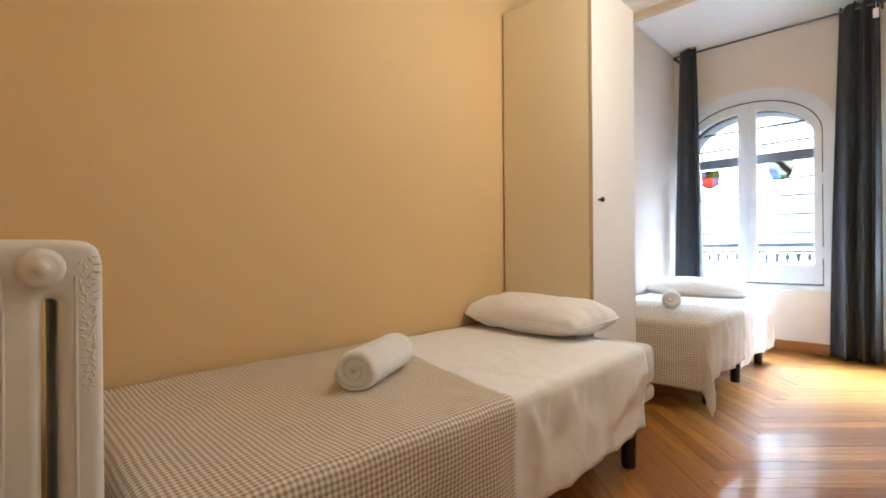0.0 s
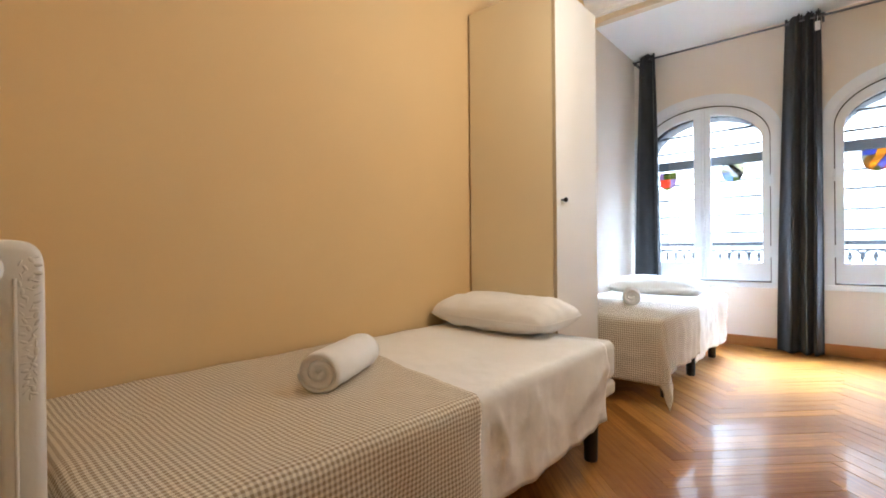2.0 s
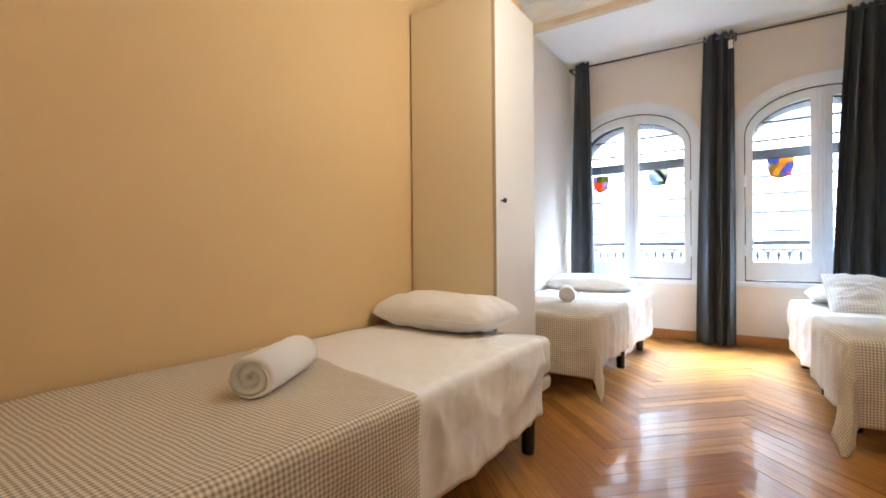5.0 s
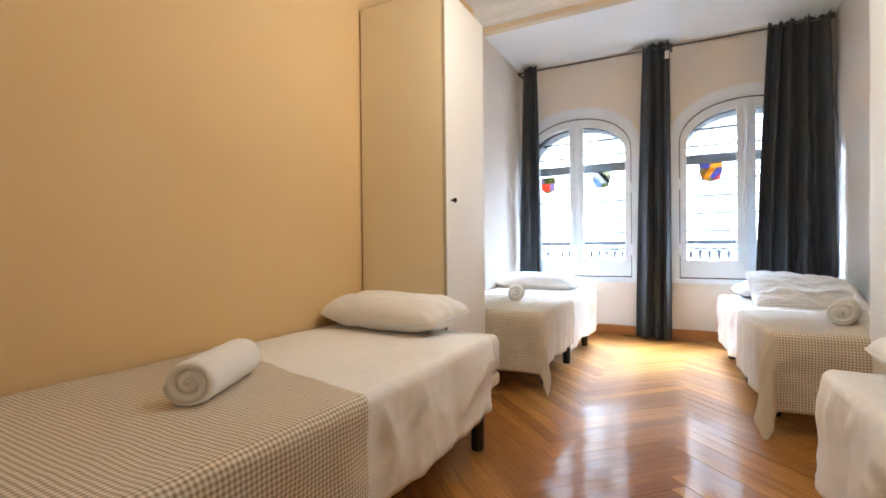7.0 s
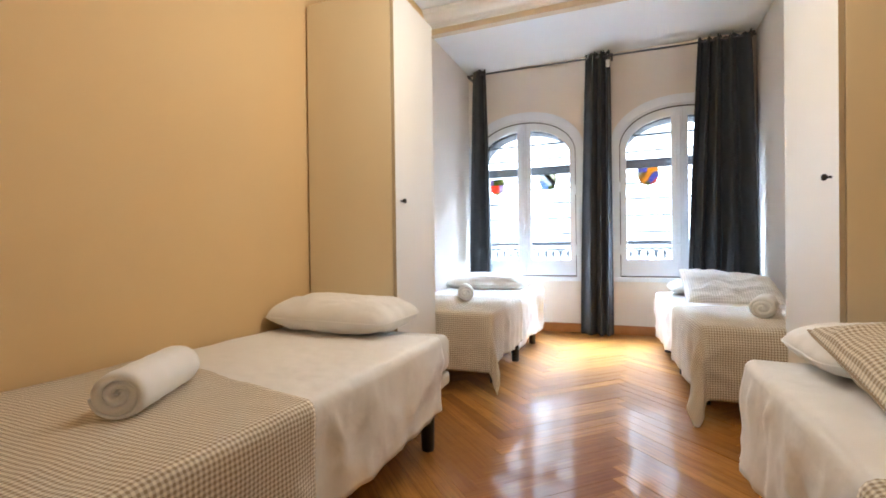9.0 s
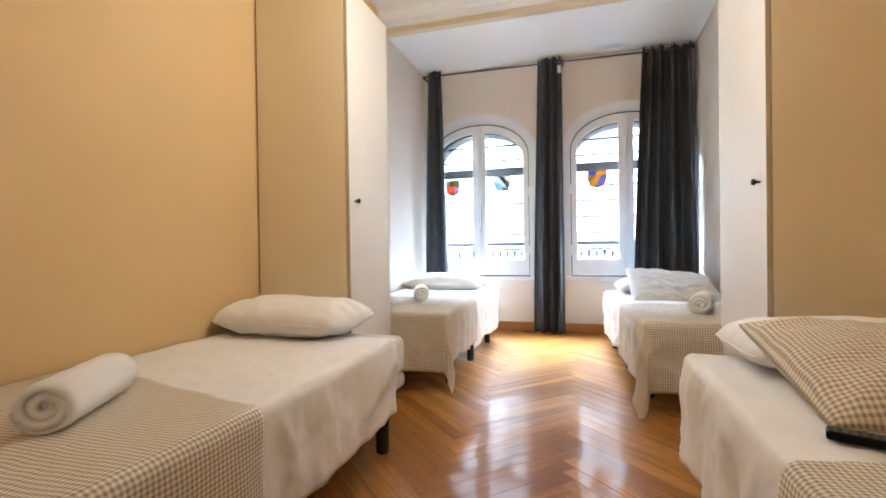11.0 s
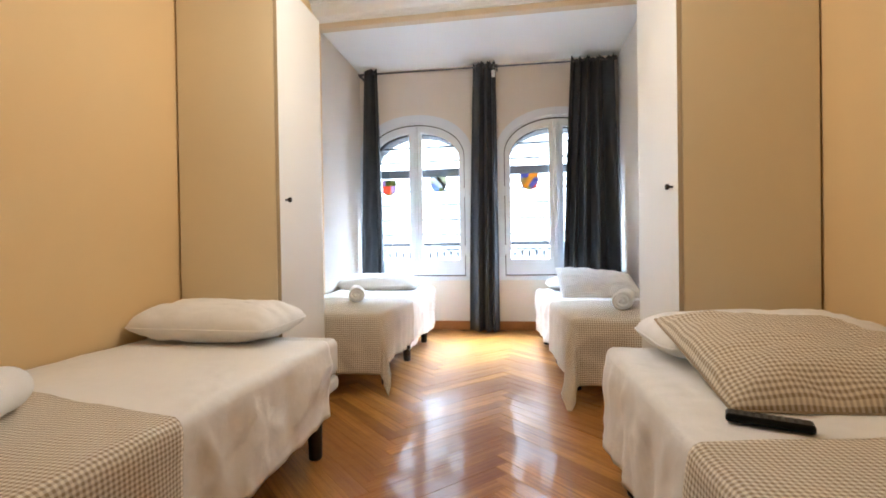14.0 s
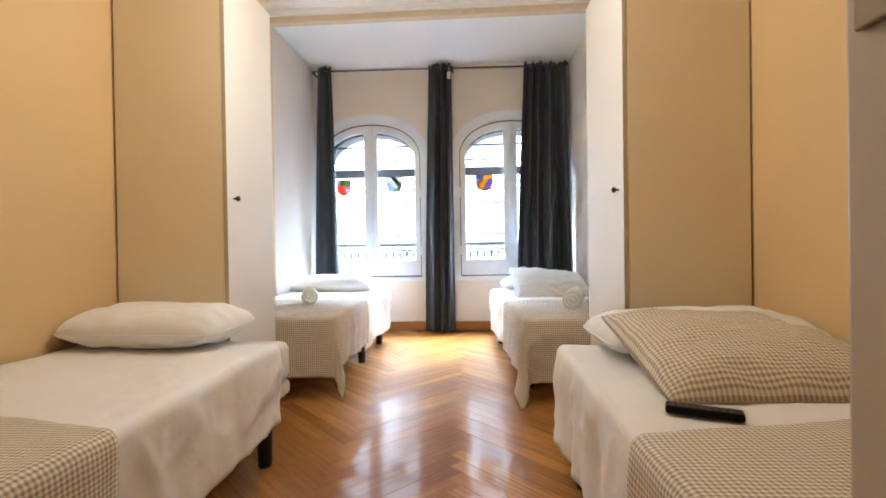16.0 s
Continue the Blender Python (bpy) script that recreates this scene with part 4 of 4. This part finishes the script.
# ---- radiator ----
def radiator():
    r = thing("radiator", (-0.925, 0.116, 0.0), "white enamelled cast iron column radiator at the foot of the bed", "radiator")
    for s in range(4):
        x = -s * 0.058
        sec = thing("section")
        sec.parent = r
        sec.location = (x, 0, 0)
        outer, inner = [], []
        for k in range(25):
            a = math.pi * k / 24
            c, q = math.cos(a), math.sin(a)
            outer.append((-0.071 * math.copysign(abs(c) ** 0.36, c), 0.862 + 0.056 * q ** 0.62))
            inner.append((0.010 - 0.009 * math.copysign(abs(c) ** 0.7, c), 0.825 + 0.010 * q))
        outer = [(-0.073, 0.06)] + outer + [(0.073, 0.06)]
        inner = [(0.0, 0.06)] + inner + [(0.020, 0.06)]
        bm = ring([(p[0], 0, p[1]) for p in outer], [(p[0], 0, p[1]) for p in inner], -0.025, 0.025)
        bmesh.ops.recalc_face_normals(bm, faces=bm.faces)
        sharp = [e for e in bm.edges if len(e.link_faces) == 2 and e.calc_face_angle() > 1.2]
        bmesh.ops.bevel(bm, geom=sharp, offset=0.014, segments=4, affect='EDGES', profile=0.5, clamp_overlap=True)
        turn(bm, Matrix.Rotation(math.pi / 2, 4, 'Z'))
        part("casting", bm, M_RADIATOR, sec, "", True)
        if s == 0:
            for sy in (-1, 1):
                part("bead", rod((0.0255, sy * 0.040, 0.10), (0.0255, sy * 0.038, 0.865), 0.0024, 8), M_RADIATOR, sec)
                rel = bmesh.new()
                for z0, z1, count in ((0.70, 0.895, 54), (0.20, 0.34, 30)):
                    for k in range(count):
                        zc = z0 + (z1 - z0) * (k + 0.5) / count
                        yc = sy * (0.053 + 0.011 * math.sin(k * 2.3) * (0.4 + 0.6 * (zc - z0) / (z1 - z0)))
                        m = Matrix.Translation((0.0245, yc, zc)) @ Matrix.Rotation(k * 1.1, 4, 'X') @ Matrix.Diagonal((0.0012, 0.0022 + 0.0010 * math.sin(k * 2.7), 0.0055, 1))
                        bmesh.ops.create_uvsphere(rel, u_segments=8, v_segments=6, radius=1.0, matrix=m)
                tagged(part("floral_relief", rel, M_RADIATOR, sec, "", True), "", "", "", "stuff")
        for z in (0.878, 0.13):
            hub = turn(lathe([(0.026, -0.029), (0.031, -0.02), (0.031, 0.02), (0.026, 0.029)], 20), Matrix.Translation((0, 0, z)) @ Matrix.Rotation(math.pi / 2, 4, 'Y'))
            part("hub", hub, M_RADIATOR, sec, "", True)
    for z in (0.878, 0.13):
        plug = turn(lathe([(0.0265, 0.0), (0.0265, 0.007), (0.024, 0.011), (0.018, 0.0135), (0.010, 0.0145), (0.008, 0.018), (0.003, 0.020)], 28), Matrix.Translation((0.031, 0, z)) @ Matrix.Rotation(math.pi / 2, 4, 'Y'))
        part("end_plug", plug, M_RADIATOR, r, "", True)
    for x in (0.0, -0.174):
        for y in (-0.045, 0.045):
            part("foot", turn(lathe([(0.030, 0.0), (0.026, 0.015), (0.018, 0.05), (0.022, 0.095)], 14), Matrix.Translation((x, y, 0))), M_RADIATOR, r, "", True)


radiator()


# ---- double door in the back wall: one leaf shut, one open against the bed ----
def door_leaf(name, at, rz, label):
    d = thing(name, at, label, "door", "double door leaves", "structure", rz)
    part("panel", box(0.0, 0.415, -0.018, 0.018, 0.008, 2.085, 0.004), M_DOORPAINT, d)
    for z0, z1 in ((0.15, 0.80), (0.98, 1.94)):
        for sy in (-1, 1):
            o = [(0.07, 0, z0), (0.37, 0, z0), (0.37, 0, z1), (0.07, 0, z1)]
            i = [(0.09, 0, z0 + 0.02), (0.35, 0, z0 + 0.02), (0.35, 0, z1 - 0.02), (0.09, 0, z1 - 0.02)]
            if z0 < 0.9:
                part("moulding", ring(o, i, sy * 0.018, sy * 0.026, True), M_DOORPAINT, d)
    lock = part("lock_plate", box(0.335, 0.402, 0.0185, 0.0235, 1.037, 1.20, 0.002), M_BRASS, d, "aged brass rim lock plate")
    part("lever", rod((0.368, 0.022, 1.068), (0.368, 0.055, 1.068), 0.009, 12), M_BRASS, lock)
    part("lever", rod((0.368, 0.055, 1.068), (0.29, 0.057, 1.062), 0.009, 12), M_BRASS, lock)
    return d


door_leaf("door_1", (0.300, 0.012, 0), 93.5, "taupe painted door leaf standing open with a brass lock")
door_leaf("door_2", (-0.60, -0.03, 0), 0, "taupe painted door leaf standing shut")
bm = box(-0.66, -0.605, -0.16, 0.012, 0, 2.13, 0.004)
box_into(bm, 0.345, 0.40, -0.16, 0.012, 0, 2.13, 0.004)
box_into(bm, -0.605, 0.345, -0.16, 0.012, 2.09, 2.15, 0.004)
solid("door_frame_trim", bm, M_GLOSSWHITE, "white painted door frame round the doorway", "door frame", "structure")

# ---- ceiling lamp over the room ----
cl = thing("ceiling_lamp", (LAMP_AT[0], LAMP_AT[1], ZROOM), "warm ceiling lamp hanging over the room", "ceiling lamp")
part("rose", lathe([(0.05, -0.03), (0.055, -0.01), (0.055, 0.0)], 24), M_TAG, cl)
DROP = ZROOM - LAMP_AT[2] - 0.20
part("cord", rod((0, 0, -0.03), (0, 0, -DROP - 0.16), 0.004, 8), M_TAG, cl)
part("lampholder", lathe([(0.016, -0.20 - DROP), (0.020, -0.19 - DROP), (0.020, -0.16 - DROP), (0.008, -0.15 - DROP)], 16), M_TAG, cl)
part("bulb", lathe([(0.006, -0.262 - DROP), (0.024, -0.254 - DROP), (0.031, -0.235 - DROP), (0.026, -0.215 - DROP), (0.014, -0.20 - DROP)], 20), glow("lit bulb", (1.0, 0.72, 0.42), 0.6), cl, "lit warm bulb", True)


# ---- parquet in herringbone ----
def plank_mesh(name, material):
    bm = bmesh.new()
    w, l, h, g = PW, PL, 0.012, 0.0003
    box_into(bm, -l / 2 + g, l / 2 - g, -w / 2 + g, w / 2 - g, -h, 0.0)
    top = [e for e in bm.edges if all(v.co.z > -0.001 for v in e.verts)]
    bmesh.ops.bevel(bm, geom=top, offset=0.0006, segments=1, affect='EDGES')
    uv = bm.loops.layers.uv.new("UVMap")
    for f in bm.faces:
        for lo in f.loops:
            lo[uv].uv = (lo.vert.co.x, lo.vert.co.y)
    return finish(name, bm, material)


PW, PL = 0.0707, 0.707
N = 10
floor = thing("floor", (0, 0, 0), "glossy honey-coloured herringbone parquet floor", "floor", "", "structure")
shared = plank_mesh("plank", M_PLANK)
src = [(v.co.copy()) for v in shared.vertices]
polys = [tuple(p.vertices) for p in shared.polygons]
c45 = math.cos(math.pi / 4)
all_v, all_f, count = [], [], 0
rr = random.Random(11)
for j in range(-9, 10):
    for k in range(-20, 160):
        for vert in (0, 1):
            a0, b0 = k + 2 * N * j, k + vert
            ca, cb = ((a0 + N / 2, b0 + 0.5) if not vert else (a0 + 0.5, b0 + N / 2))
            ca, cb = ca * PW, cb * PW
            x = (ca - cb) * c45 - 0.55
            y = (ca + cb) * c45 - 0.6
            if not (WL - 0.2 < x < WR + 0.2 and -1.6 < y < YW + 0.2):
                continue
            m = Matrix.Translation((x, y, rr.uniform(-0.0004, 0.0004))) @ Matrix.Rotation(math.pi / 4 + vert * math.pi / 2, 4, 'Z') @ Matrix.Rotation(rr.gauss(0, 0.0075), 4, 'X') @ Matrix.Rotation(rr.gauss(0, 0.0016), 4, 'Y')
            if -1.35 < x < 0.75 and 0.2 < y < YW and count < 290:
                o = new("plank", shared)
                o.parent = floor
                o.matrix_local = m
                count += 1
            else:
                base = len(all_v)
                all_v += [m @ v for v in src]
                all_f += [tuple(i + base for i in p) for p in polys]
me = bpy.data.meshes.new("planks")
me.from_pydata(all_v, [], all_f)
layer = me.uv_layers.new(name="UVMap")
n_src = len(src)
for lo in me.loops:
    v = src[lo.vertex_index % n_src]
    layer.data[lo.index].uv = (v.x, v.y)
me.materials.append(M_PLANKS)
rest = new("planks", me)
rest.parent = floor
tagged(rest, "honey parquet strips under the beds", "", "", "stuff")
